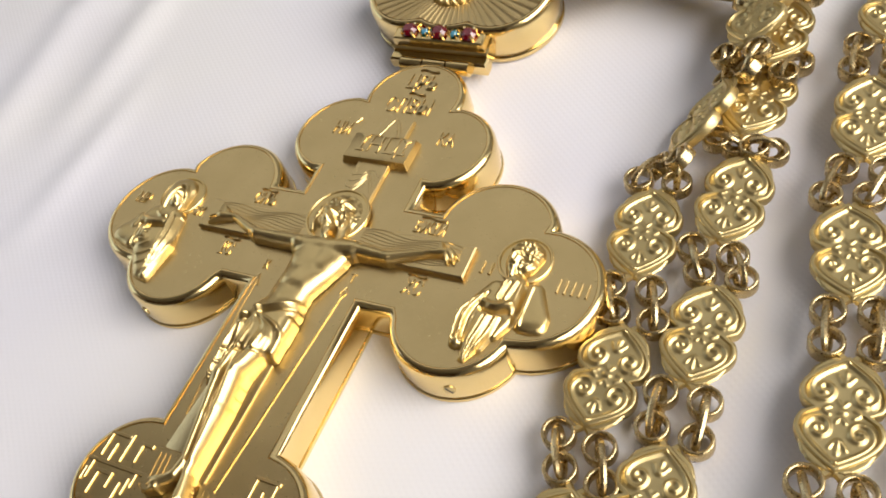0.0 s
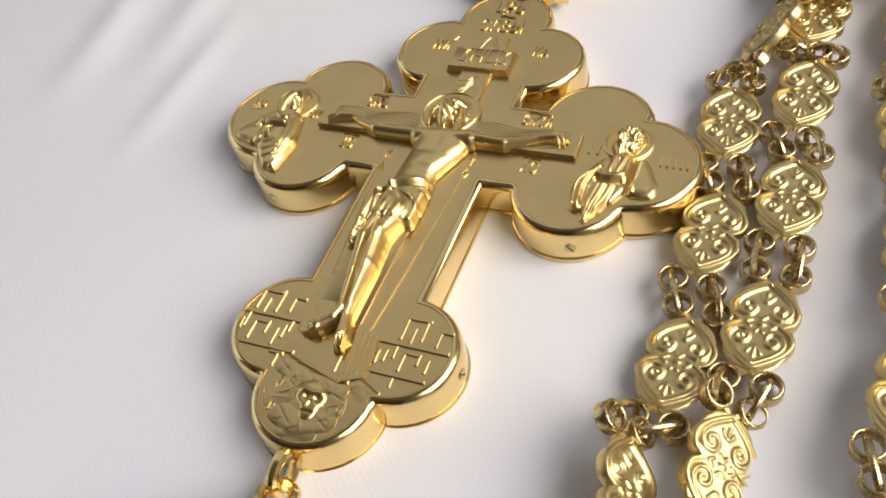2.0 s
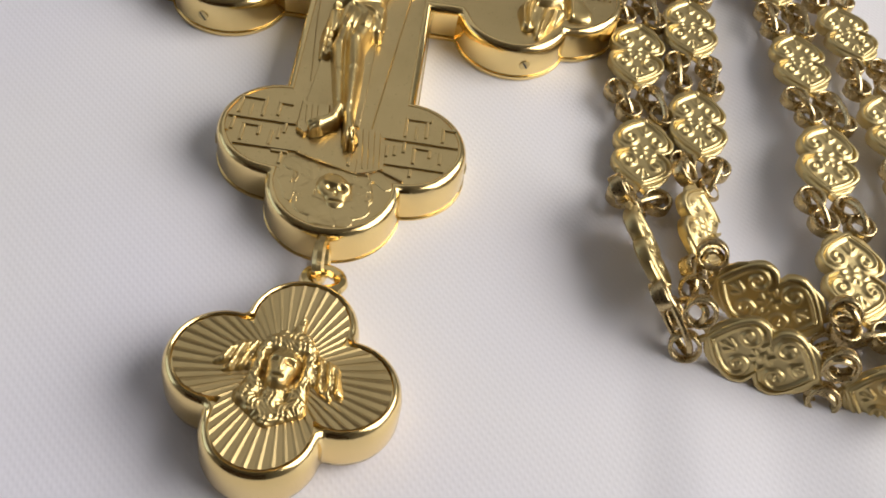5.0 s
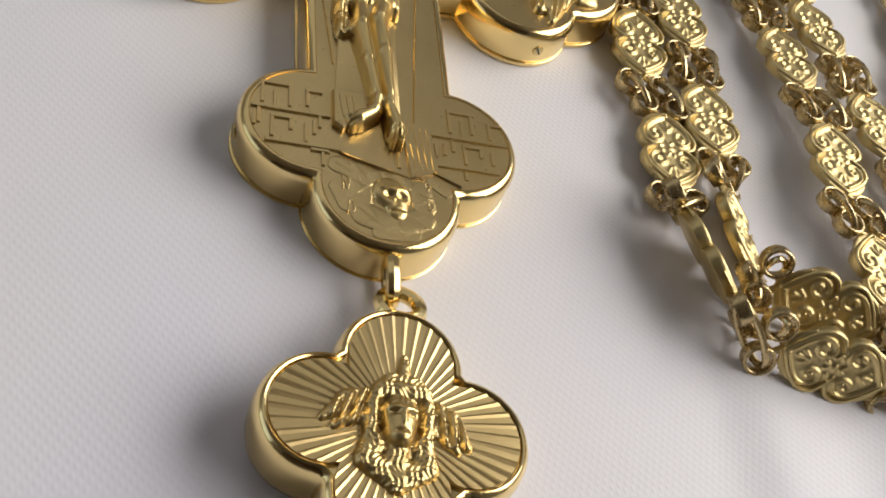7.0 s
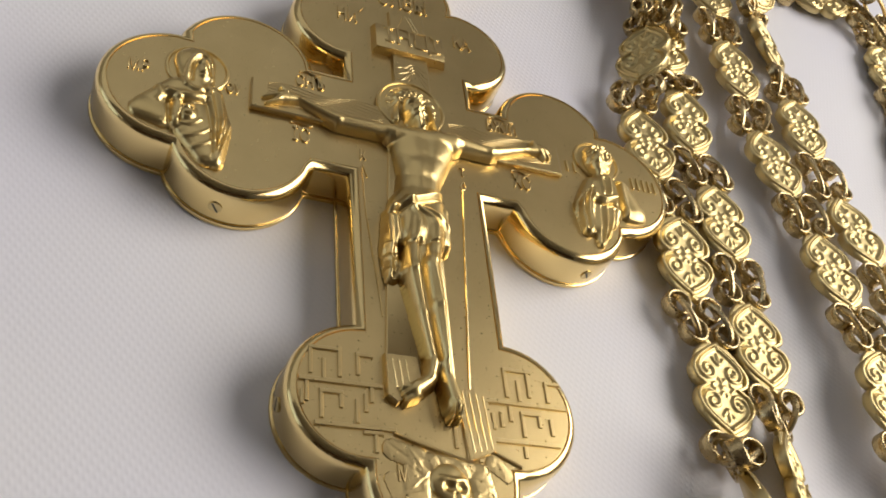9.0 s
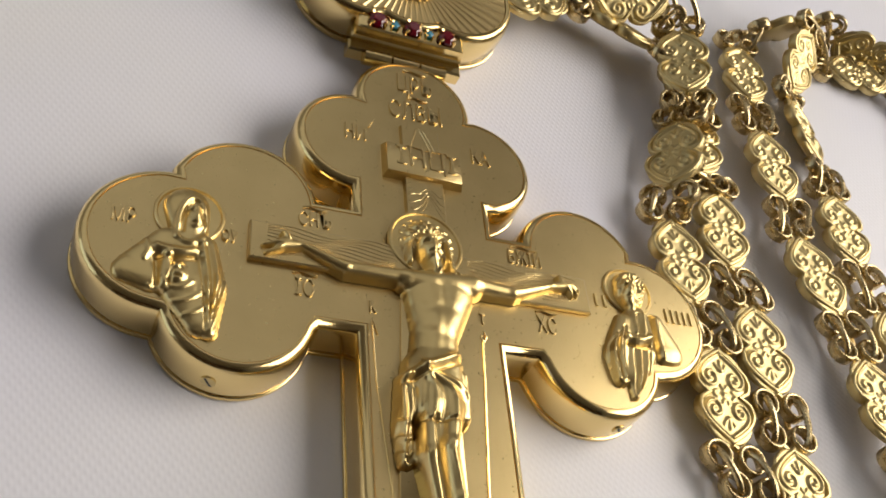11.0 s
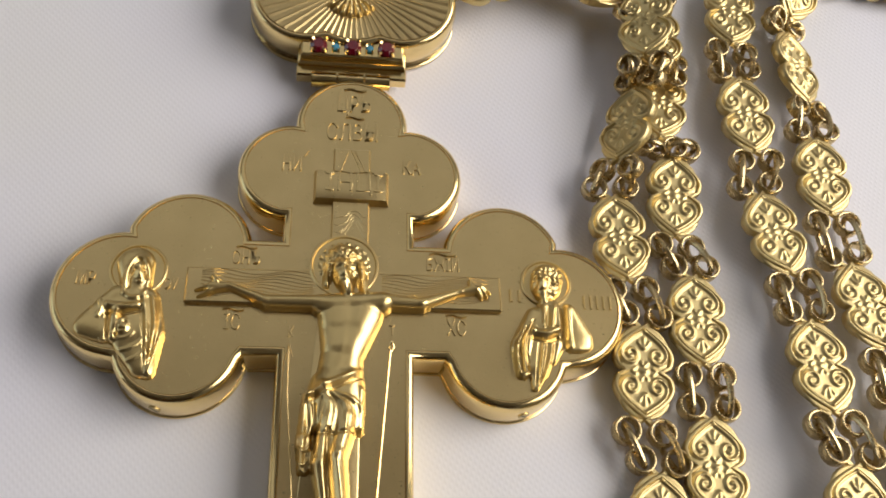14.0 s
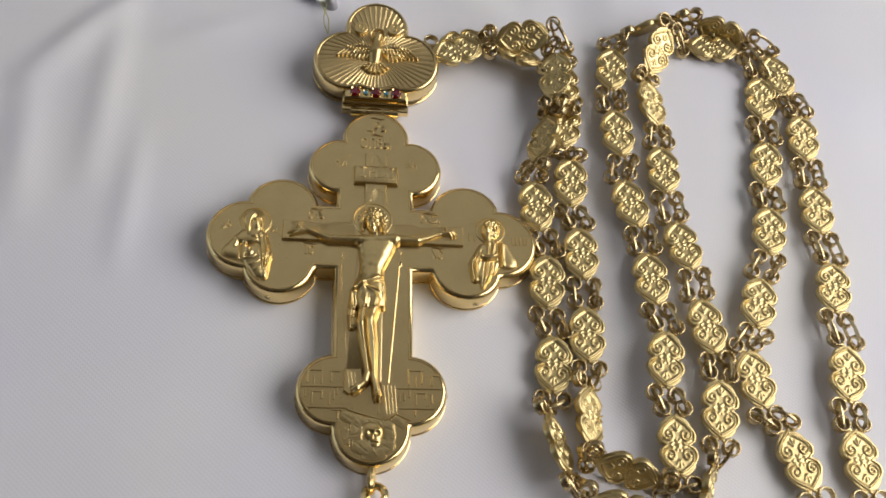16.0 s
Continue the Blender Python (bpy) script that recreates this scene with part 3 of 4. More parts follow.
# One plain carved figure, arms spread along the bar.
HEAD_AND_SHOULDERS = [
    (-0.06, -0.42, 0.45, 0.100, -0.06, -0.46, 0.45, 0.100), (-0.08, -0.36, 0.27, 0.21, -0.06, -0.52, 0.25, 0.22), (-0.10, -0.50, 0.15, 0.31, -0.06, -0.70, 0.13, 0.33),
    (-0.04, -0.74, 0.13, 0.30, 0.02, -0.92, 0.08, 0.27), (-0.28, -0.46, 0.08, 0.19, -0.32, -0.80, 0.06, 0.15), (0.15, -0.44, 0.09, 0.22, 0.25, -0.92, 0.08, 0.20),
    (-0.36, -1.08, 0.17, 0.22, 0.50, -1.02, 0.18, 0.24),
]
LEFT_ARM = [
    (-0.40, -1.05, 0.13, 0.20, -1.16, -1.06, 0.11, 0.19), (-1.16, -1.06, 0.11, 0.19, -1.66, -0.86, 0.07, 0.17), (-1.68, -0.85, 0.07, 0.17, -1.92, -0.87, 0.11, 0.19),
    (-1.86, -0.80, 0.05, 0.21, -1.93, -0.72, 0.04, 0.20), (-1.95, -0.94, 0.045, 0.18, -2.12, -1.02, 0.035, 0.14), (-1.98, -0.87, 0.045, 0.18, -2.16, -0.92, 0.035, 0.14),
]
RIGHT_ARM = [
    (0.52, -1.00, 0.14, 0.22, 1.08, -1.03, 0.11, 0.19), (1.08, -1.03, 0.11, 0.19, 1.66, -0.82, 0.07, 0.17), (1.66, -0.82, 0.07, 0.17, 1.86, -0.77, 0.10, 0.19),
    (1.82, -0.72, 0.05, 0.20, 1.80, -0.64, 0.04, 0.20), (1.90, -0.78, 0.045, 0.19, 1.97, -0.92, 0.035, 0.17), (1.94, -0.75, 0.045, 0.19, 2.05, -0.89, 0.035, 0.17),
    (1.97, -0.72, 0.04, 0.18, 2.10, -0.82, 0.03, 0.15),
]
BODY = [
    (-0.08, -1.22, 0.34, 0.23, -0.08, -1.74, 0.28, 0.24), (0.18, -1.22, 0.34, 0.23, 0.02, -1.74, 0.28, 0.25), (-0.04, -1.70, 0.30, 0.25, -0.08, -2.20, 0.33, 0.26),
]
WRAP = [
    (-0.14, -2.34, 0.36, 0.29, -0.14, -2.80, 0.32, 0.32), (0.02, -2.26, 0.26, 0.28, 0.02, -2.86, 0.22, 0.33), (-0.48, -2.48, 0.10, 0.24, -0.53, -3.08, 0.11, 0.18),
    (-0.53, -3.08, 0.11, 0.18, -0.51, -3.46, 0.09, 0.13), (0.22, -2.40, 0.08, 0.24, 0.21, -2.94, 0.07, 0.22),
]
LEGS = [
    (0.04, -2.80, 0.17, 0.34, -0.08, -3.36, 0.145, 0.39), (-0.08, -3.36, 0.155, 0.39, -0.02, -3.90, 0.140, 0.34), (-0.02, -3.90, 0.140, 0.34, 0.03, -4.74, 0.085, 0.26),
    (0.03, -4.76, 0.085, 0.25, 0.11, -5.14, 0.115, 0.27), (-0.20, -2.80, 0.17, 0.30, -0.29, -3.42, 0.145, 0.34), (-0.29, -3.42, 0.145, 0.34, -0.19, -4.00, 0.125, 0.28),
    (-0.19, -4.00, 0.130, 0.28, -0.11, -4.62, 0.085, 0.23), (-0.11, -4.64, 0.10, 0.23, -0.16, -4.82, 0.10, 0.22), (-0.16, -4.84, 0.10, 0.21, -0.36, -5.00, 0.11, 0.20),
    (-0.34, -4.92, 0.05, 0.20, -0.49, -4.98, 0.04, 0.17), (-0.34, -5.00, 0.05, 0.20, -0.48, -5.05, 0.04, 0.16), (-0.32, -5.06, 0.05, 0.19, -0.44, -5.12, 0.04, 0.15), (0.08, -5.16, 0.045, 0.24, 0.07, -5.28, 0.035, 0.19), (0.15, -5.17, 0.045, 0.24, 0.16, -5.29, 0.035, 0.19),
    (-0.15, -2.90, 0.12, 0.24, -0.16, -3.70, 0.07, 0.18),
]
# Beard, brow, nose and eyes; chest, ribs and belly; the knotted belt and the folds of the wrap; knees, shins and toes.
FIGURE_LINES = [
    sweep([(-0.06, -0.56), (-0.05, -0.66)], 0.022, 0.035), sweep([(-0.15, -0.57), (-0.11, -0.58)], 0.022, -0.035), sweep([(0.0, -0.58), (0.04, -0.58)], 0.022, -0.035),
    sweep([(-0.19, -0.52), (-0.10, -0.50), (0.08, -0.51)], 0.022, 0.02), sweep([(-0.10, -0.72), (0.02, -0.72)], 0.016, -0.025), sweep([(-0.25, -0.34), (-0.06, -0.38), (0.14, -0.34)], 0.03, -0.02),
    sweep([(-0.22, -0.50), (-0.24, -0.66), (-0.20, -0.80)], 0.018, -0.02), sweep([(0.12, -0.50), (0.17, -0.68), (0.16, -0.86)], 0.02, -0.03),
    sweep([(0.07, -1.16), (0.05, -1.50), (-0.02, -2.06)], 0.07, -0.010), sweep([(-0.34, -1.46), (-0.12, -1.52), (0.04, -1.46), (0.24, -1.52), (0.40, -1.42)], 0.07, -0.008), sweep([(-0.24, -1.84), (-0.04, -1.88), (0.18, -1.84)], 0.06, -0.006),
]
WRAP_LINES = [
    sweep([(-0.54, -2.50), (-0.34, -2.38), (0.0, -2.24), (0.30, -2.06)], 0.035, 0.055), sweep([(-0.52, -2.57), (-0.32, -2.46), (0.02, -2.32), (0.30, -2.16)], 0.022, -0.04),
    sweep([(-0.30, -2.34), (-0.26, -2.44)], 0.06, 0.06),
] + [sweep([(-0.28 + 0.02 * k, -2.46), (-0.30 + 0.115 * k, -2.66 + 0.012 * k), (-0.36 + 0.125 * k, -2.98)], 0.026, 0.03 if k % 2 else -0.02) for k in range(6)] + [
    sweep([(-0.60 + 0.05 * k, -2.62), (-0.59 + 0.055 * k, -3.0), (-0.62 + 0.06 * k, -3.48)], 0.018, 0.03 if k % 2 else -0.025) for k in range(5)] + [
    sweep([(-0.60, -3.02 - 0.18 * k), (-0.52, -3.08 - 0.18 * k), (-0.46, -3.0 - 0.18 * k)], 0.02, 0.03) for k in range(3)]
LEG_LINES = [
    sweep([(-0.21, -2.98), (-0.22, -3.5), (-0.14, -4.1), (-0.06, -4.6)], 0.03, -0.06), sweep([(-0.08, -3.42), (0.0, -3.9), (0.03, -4.6)], 0.028, 0.022), sweep([(-0.36, -3.46), (-0.27, -3.95), (-0.17, -4.55)], 0.026, 0.018),
    sweep([(-0.12, -3.28), (-0.04, -3.30)], 0.05, 0.02), sweep([(-0.50, -3.00), (-0.30, -3.03), (0.0, -3.02), (0.26, -2.96)], 0.022, -0.03),
] + [sweep([(0.04 + 0.05 * k, -5.12), (0.05 + 0.052 * k, -5.26)], 0.012, -0.04) for k in range(4)] + [sweep([(-0.40 - 0.03 * k, -4.94 - 0.045 * k), (-0.50 - 0.03 * k, -4.99 - 0.045 * k)], 0.012, -0.03) for k in range(3)]
WAVES = [sweep([(-0.10 + 0.14 * math.cos(a), -0.40 + 0.12 * math.sin(a)), (-0.09 + 0.21 * math.cos(a + 0.2), -0.42 + 0.20 * math.sin(a + 0.2)), (-0.08 + 0.28 * math.cos(a + 0.1), -0.44 + 0.27 * math.sin(a + 0.1))], 0.014, 0.022 if k % 2 else -0.018) for k, a in enumerate(np.linspace(-0.1, 3.3, 15))]
WAVES += [sweep([(0.12 + 0.045 * k, -0.46), (0.17 + 0.04 * k, -0.62), (0.15 + 0.045 * k, -0.76), (0.22 + 0.03 * k, -0.94)], 0.014, 0.026 if k % 2 else -0.024) for k in range(4)]
WAVES += [sweep([(-0.32 + 0.04 * k, -0.48), (-0.35 + 0.035 * k, -0.64), (-0.32 + 0.03 * k, -0.82)], 0.014, 0.02 if k % 2 else -0.02) for k in range(3)]
WAVES += [sweep([(-0.06 + 0.36 * math.cos(a), -0.44 + 0.36 * math.sin(a)), (-0.06 + 0.42 * math.cos(a + f), -0.44 + 0.42 * math.sin(a + f))], 0.020, 0.013) for f in (-0.16, 0.16) for a in np.linspace(-0.3, 3.5, 12)]
WAVES += [sweep([(-0.10 + 0.05 * k, -0.80), (-0.06 + 0.035 * k, -0.94)], 0.012, 0.02 if k % 2 else -0.016) for k in range(5)]
FIGURE = HEAD_AND_SHOULDERS + LEFT_ARM + RIGHT_ARM + BODY + WRAP + LEGS
part("figure_relief", sculpt(0.0135, FIGURE, FIGURE_LINES + WRAP_LINES + LEG_LINES + WAVES, TOP + 0.02, 0.05, extra=locks(-0.05, -0.42, 0.34, -0.08, -0.62, 0.14, 0.20, 0.014)), RELIEF, cross, "one plain raised gold figure along the beams", 75)
rest = part("foot_rest", loft([(-0.66, -5.06), (-0.54, -5.15), (-0.20, -4.94), (-0.26, -4.52), (-0.66, -4.52)], [(0, TOP - 0.01), (0, TOP + 0.06), (0.02, TOP + 0.085)]), FACE, cross)
for x in (-0.58, -0.50, -0.42):
    part("grain_line", tube([(x, -4.60, TOP + 0.086), (x + 0.04, -4.96, TOP + 0.086)], 0.010, 5), FACE, rest)


def bust(x, y, r, forms, lines, parent, extra=None):
    """A draped half figure on an end lobe, one plain mesh."""
    halo(x, y, TOP, r, parent, 0.02)
    part("saint_relief", sculpt(0.012, forms, lines, TOP - 0.004, 0.04, 2.2, 3, extra), RELIEF, parent, "plain raised draped half figure", 75)


VEILED_FORMS = [
    (-3.04, -0.50, 0.27, 0.15, -3.00, -0.80, 0.23, 0.16), (-2.95, -0.60, 0.13, 0.22, -2.93, -0.80, 0.09, 0.21), (-3.00, -0.98, 0.18, 0.15, -2.95, -1.08, 0.16, 0.15),
    (-3.22, -1.02, 0.18, 0.12, -3.52, -1.44, 0.22, 0.08), (-3.60, -1.48, 0.17, 0.08, -3.34, -1.54, 0.19, 0.10), (-3.06, -1.20, 0.26, 0.14, -2.96, -1.52, 0.28, 0.15),
    (-2.80, -1.05, 0.16, 0.14, -2.70, -1.60, 0.19, 0.15), (-2.70, -1.60, 0.19, 0.15, -2.68, -2.15, 0.10, 0.10), (-2.96, -1.68, 0.26, 0.13, -2.78, -2.05, 0.18, 0.11),
    (-3.20, -1.30, 0.08, 0.18, -3.20, -1.66, 0.09, 0.13), (-3.09, -1.48, 0.14, 0.20, -3.07, -1.54, 0.13, 0.20),
]
VEILED_LINES = [
    sweep([(-3.14, -1.00), (-3.13, -0.66), (-3.02, -0.42), (-2.86, -0.48), (-2.79, -0.80), (-2.86, -1.02)], 0.030, 0.035), sweep([(-3.07, -0.92), (-3.07, -0.66), (-2.98, -0.48), (-2.88, -0.54), (-2.84, -0.78)], 0.020, -0.035),
    sweep([(-2.94, -0.62), (-2.93, -0.73)], 0.018, 0.030), sweep([(-3.00, -0.64), (-2.975, -0.645)], 0.018, -0.04), sweep([(-2.90, -0.65), (-2.88, -0.655)], 0.018, -0.04), sweep([(-2.97, -0.81), (-2.90, -0.81)], 0.014, -0.025),
    sweep([(-3.12, -1.02), (-3.02, -1.10), (-2.88, -1.06)], 0.025, 0.03), sweep([(-3.32, -1.18), (-3.10, -1.24), (-2.88, -1.18)], 0.045, 0.05), sweep([(-3.32, -1.29), (-3.12, -1.33), (-2.90, -1.27)], 0.026, -0.05),
    sweep([(-3.32, -1.30), (-3.28, -1.66)], 0.024, -0.04), sweep([(-3.14, -1.32), (-3.16, -1.66)], 0.018, -0.03), sweep([(-3.46, -1.08), (-3.40, -1.24), (-3.44, -1.34)], 0.03, 0.03),
    sweep([(-3.12, -1.47), (-3.10, -1.48)], 0.016, -0.04), sweep([(-3.06, -1.46), (-3.04, -1.47)], 0.016, -0.04), sweep([(-3.11, -1.57), (-3.05, -1.57)], 0.012, -0.03),
] + [sweep([(-3.08 + (0.19 + 0.075 * k) * math.cos(a), -1.50 + (0.19 + 0.085 * k) * math.sin(a)) for a in np.linspace(3.7, 5.7, 7)], 0.022, 0.016) for k in range(0, 5, 2)] + [
    sweep([(-2.90 + 0.06 * k, -1.06), (-2.82 + 0.06 * k, -1.46), (-2.76 + 0.035 * k, -1.80), (-2.72 + 0.01 * k, -2.16)], 0.018, 0.032 if k % 2 else -0.024) for k in range(6)]
bust(-3.00, -0.58, 0.41, VEILED_FORMS, VEILED_LINES, cross)
BEARDED_FORMS = [
    (3.01, -0.51, 0.25, 0.18, 2.98, -0.63, 0.24, 0.18), (2.92, -0.58, 0.13, 0.24, 2.90, -0.72, 0.11, 0.23), (2.90, -0.78, 0.11, 0.20, 2.92, -0.90, 0.06, 0.17),
    (3.00, -1.00, 0.18, 0.14, 2.96, -1.30, 0.27, 0.15), (2.78, -1.12, 0.14, 0.13, 2.56, -1.60, 0.17, 0.15), (2.54, -1.66, 0.16, 0.15, 2.55, -2.02, 0.11, 0.12),
    (3.30, -1.04, 0.13, 0.11, 3.40, -1.46, 0.24, 0.10), (3.32, -1.54, 0.16, 0.09, 3.50, -1.54, 0.14, 0.07), (2.86, -1.58, 0.24, 0.14, 2.78, -1.95, 0.18, 0.13),
    (2.78, -1.95, 0.16, 0.12, 2.72, -2.24, 0.06, 0.08), (3.06, -1.58, 0.14, 0.12, 2.98, -1.80, 0.10, 0.10),
]
BEARDED_LINES = [
    sweep([(2.90, -0.60), (2.88, -0.70)], 0.018, 0.03), sweep([(2.85, -0.60), (2.87, -0.60)], 0.018, -0.04), sweep([(2.95, -0.60), (2.97, -0.60)], 0.018, -0.04), sweep([(2.86, -0.76), (2.93, -0.76)], 0.014, -0.03),
    sweep([(2.72, -1.40), (2.90, -1.46), (3.08, -1.38)], 0.045, 0.06), sweep([(2.72, -1.51), (2.90, -1.56), (3.08, -1.48)], 0.026, -0.06), sweep([(2.90, -1.00), (2.88, -1.32)], 0.022, 0.04), sweep([(3.06, -1.00), (3.00, -1.32)], 0.022, 0.04),
    sweep([(2.98, -1.02), (2.94, -1.32)], 0.02, -0.03), sweep([(3.22, -0.98), (3.20, -1.30), (3.20, -1.64)], 0.028, -0.06), sweep([(3.28, -1.02), (3.27, -1.36), (3.28, -1.62)], 0.026, 0.035), sweep([(3.12, -1.02), (3.12, -1.36)], 0.022, 0.03),
] + [sweep([(2.74 - 0.05 * k, -1.24 - 0.05 * k), (2.60 - 0.05 * k, -1.60), (2.62 - 0.045 * k, -2.02)], 0.018, 0.034 if k % 2 else -0.03) for k in range(5)] + [
    sweep([(2.80 + 0.06 * k, -1.60), (2.76 + 0.06 * k, -1.86), (2.72 + 0.025 * k, -2.22)], 0.018, 0.036 if k % 2 else -0.026) for k in range(5)] + [
    sweep([(3.0 + 0.15 * math.cos(a), -0.54 + 0.17 * math.sin(a)), (3.0 + 0.19 * math.cos(a + 0.2), -0.54 + 0.20 * math.sin(a + 0.2))], 0.025, 0.032) for a in np.linspace(-0.7, 3.6, 11)]
bust(2.99, -0.57, 0.39, BEARDED_FORMS, BEARDED_LINES, cross, locks(2.99, -0.58, 0.30, 2.90, -0.70, 0.10, 0.14, 0.022))


# ---- rayed medallions ----
def union_radius(circles, a):
    """How far out the union of circles reaches from the origin in direction a."""
    c, s, best = math.cos(a), math.sin(a), 0.0
    for x, y, r in circles:
        b = x * c + y * s
        disc = b * b - (x * x + y * y - r * r)
        if disc >= 0:
            best = max(best, b + math.sqrt(disc))
    return best


def union_outline(circles, n=180, shrink=0.0, first=0.0):
    return [(math.cos(a) * union_radius([(x, y, r - shrink) for x, y, r in circles], a), math.sin(a) * union_radius([(x, y, r - shrink) for x, y, r in circles], a)) for a in (first + 2 * math.pi * i / n for i in range(n))]


def rays(circles, shrink, z, count=56, depth=0.05):
    """A plate cut into radiating ridges."""
    n = count * 2
    rim = union_outline(circles, n * 2, shrink)
    bm = bmesh.new()
    hub = [bm.verts.new((0.12 * x, 0.12 * y, z)) for x, y in rim]
    lift = [z, z, z + depth, z]
    out = [bm.verts.new((x, y, lift[i % 4])) for i, (x, y) in enumerate(rim)]
    low = [bm.verts.new((x, y, z - 0.05)) for x, y in rim]
    m = len(rim)
    for i in range(m):
        j = (i + 1) % m
        bm.faces.new((hub[i], out[i], out[j], hub[j]))
        bm.faces.new((out[i], low[i], low[j], out[j]))
    bm.faces.new(hub)
    return bm


medal = empty("trefoil_medallion", "gold three-lobed medallion with rays, dove and row of gems", "medallion")
LID = [(0, 0.87, 0.88), (-0.80, -0.20, 0.94), (0.80, -0.20, 0.94), (0, -0.16, 1.02)]
LID_T = 0.87
lid_edge = union_outline(LID, 180, 0.0)
lid_case = part("medallion_case", loft(lid_edge, [(0.06, 0.09), (-0.015, 0.10), (-0.034, 0.13), (-0.034, 0.20), (-0.014, 0.212), (-0.026, 0.224), (-0.02, LID_T - 0.20), (-0.005, LID_T - 0.10), (0.025, LID_T - 0.035), (0.060, LID_T - 0.004), (0.090, LID_T), (0.108, LID_T - 0.012), (0.114, LID_T - 0.08)]), POLISHED, medal, "polished gold lobed case with rounded edge", 50)
part("back_box", loft(union_outline(LID, 90, 0.45), [(0.0, -0.08), (0.0, 0.30)]), POLISHED, medal)
part("rayed_plate", rays(LID, 0.128, LID_T - 0.022, 60, 0.018), RAYED, lid_case, "plate of radiating cut ridges", 20)
DZ = LID_T - 0.02
DOVE = [
    (0.03, 0.57, 0.14, 0.20, 0.00, 0.42, 0.12, 0.21), (0.00, 0.40, 0.14, 0.20, -0.04, 0.04, 0.22, 0.28), (-0.04, 0.04, 0.22, 0.28, -0.06, -0.31, 0.15, 0.20),
]
DOVE += [(-0.05, -0.27, 0.12, 0.15, -0.05 + 0.40 * math.sin(a), -0.22 - 0.37 * math.cos(a), 0.075, 0.11) for a in np.linspace(-0.95, 0.95, 7)]
for side in (-1, 1):
    DOVE += [(0.02 + side * 0.13, 0.14, 0.12, 0.16, 0.02 + side * 0.46, 0.23, 0.13, 0.18), (0.02 + side * 0.46, 0.22, 0.13, 0.18, 0.02 + side * 0.84, 0.10, 0.09, 0.13), (0.02 + side * 0.28, 0.06, 0.16, 0.14, 0.02 + side * 0.66, 0.04, 0.14, 0.13)]
    DOVE += [(0.02 + side * (0.24 + 0.085 * k), 0.08 + 0.012 * k, 0.07, 0.13, 0.02 + side * (0.30 + 0.115 * k), -0.16 - 0.02 * math.sin(k) + 0.012 * k, 0.052, 0.095) for k in range(8)]
# Feathers in overlapping rows, each with its shaft.
FEATHERS = [sweep([(0.02 + side * (0.20 + 0.085 * k), 0.06 + 0.012 * k), (0.02 + side * (0.24 + 0.115 * k), -0.18 + 0.012 * k)], 0.013, -0.03) for side in (-1, 1) for k in range(9)]
FEATHERS += [sweep([(0.02 + side * (0.25 + 0.085 * k), 0.06 + 0.012 * k), (0.02 + side * (0.30 + 0.115 * k), -0.17 + 0.012 * k)], 0.011, 0.012) for side in (-1, 1) for k in range(8)]
FEATHERS += [sweep([(0.02 + side * (0.18 + 0.085 * k), y), (0.02 + side * (0.225 + 0.085 * k), y - 0.055), (0.02 + side * (0.265 + 0.085 * k), y)], 0.016, 0.026) for side in (-1, 1) for y, n in ((0.20, 6), (0.10, 7), (0.0, 6)) for k in range(n)]
FEATHERS += [sweep([(0.02 + side * 0.20, 0.26), (0.02 + side * 0.48, 0.31), (0.02 + side * 0.86, 0.14)], 0.03, 0.03) for side in (-1, 1)]
FEATHERS += [sweep([(-0.05 + 0.16 * math.sin(a), -0.24 - 0.13 * math.cos(a)), (-0.05 + 0.44 * math.sin(a), -0.22 - 0.41 * math.cos(a))], 0.014, -0.03) for a in np.linspace(-1.1, 1.1, 8)]
FEATHERS += [sweep([(-0.05 + d * math.sin(a), -0.22 - d * math.cos(a)), (-0.05 + (d + 0.03) * math.sin(a), -0.22 - (d + 0.03) * math.cos(a))], 0.026, 0.03) for d in (0.20, 0.29, 0.38) for a in np.linspace(-0.95, 0.95, 7)]
part("dove_relief", sculpt(0.0105, DOVE, FEATHERS, DZ - 0.02, 0.03, 2.2, 2), CAST, lid_case, "raised gold dove with spread wings", 70)
part("halo", ring((0.02, 0.60, DZ + 0.05), 0.21, 0.03), RELIEF, lid_case)
for x, y in ((-0.46, 0.80), (0.48, 0.82)):
    disc = part("letter_disc", loft(arc(x, y, 0.19, 0, 345, 23), [(0, DZ - 0.04), (0, DZ + 0.09), (0.02, DZ + 0.11)]), RELIEF, lid_case)
    part("disc_mark", ring((x, y, DZ + 0.115), 0.06, 0.014, stretch=1.6, along=(0, 1, 0), n=14, sides=5), RELIEF, lid_case)
# Gem bar, sloped towards the hinge.
bar = part("gem_bar", loft([(-0.90, -1.42), (0.90, -1.42), (0.90, -1.00), (-0.90, -1.00)], [(0, 0.30), (0, 0.58), (0.04, 0.60), (0.05, 0.77), (0.08, 0.79)]), POLISHED, medal, "gold bar set with coloured stones", 30)


def gem(x, y, z, r, mat, label):
    bm = loft(arc(x, y, r, 0, 324, 9), [(r * 0.45, z), (0, z + r * 0.55), (0, z + r * 0.65), (r * 0.40, z + r * 1.05)])
    part("gem", bm, mat, bar, label, 15)
    for a in (45, 135, 225, 315):
        px, py = x + 1.02 * r * math.cos(radians(a)), y + 1.02 * r * math.sin(radians(a))
        part("prong", tube([(px, py, z), (px, py, z + r * 0.8), (px - (px - x) * 0.15, py - (py - y) * 0.15, z + r * 1.0)], 0.026 if r > 0.1 else 0.018, 6), POLISHED, bar)


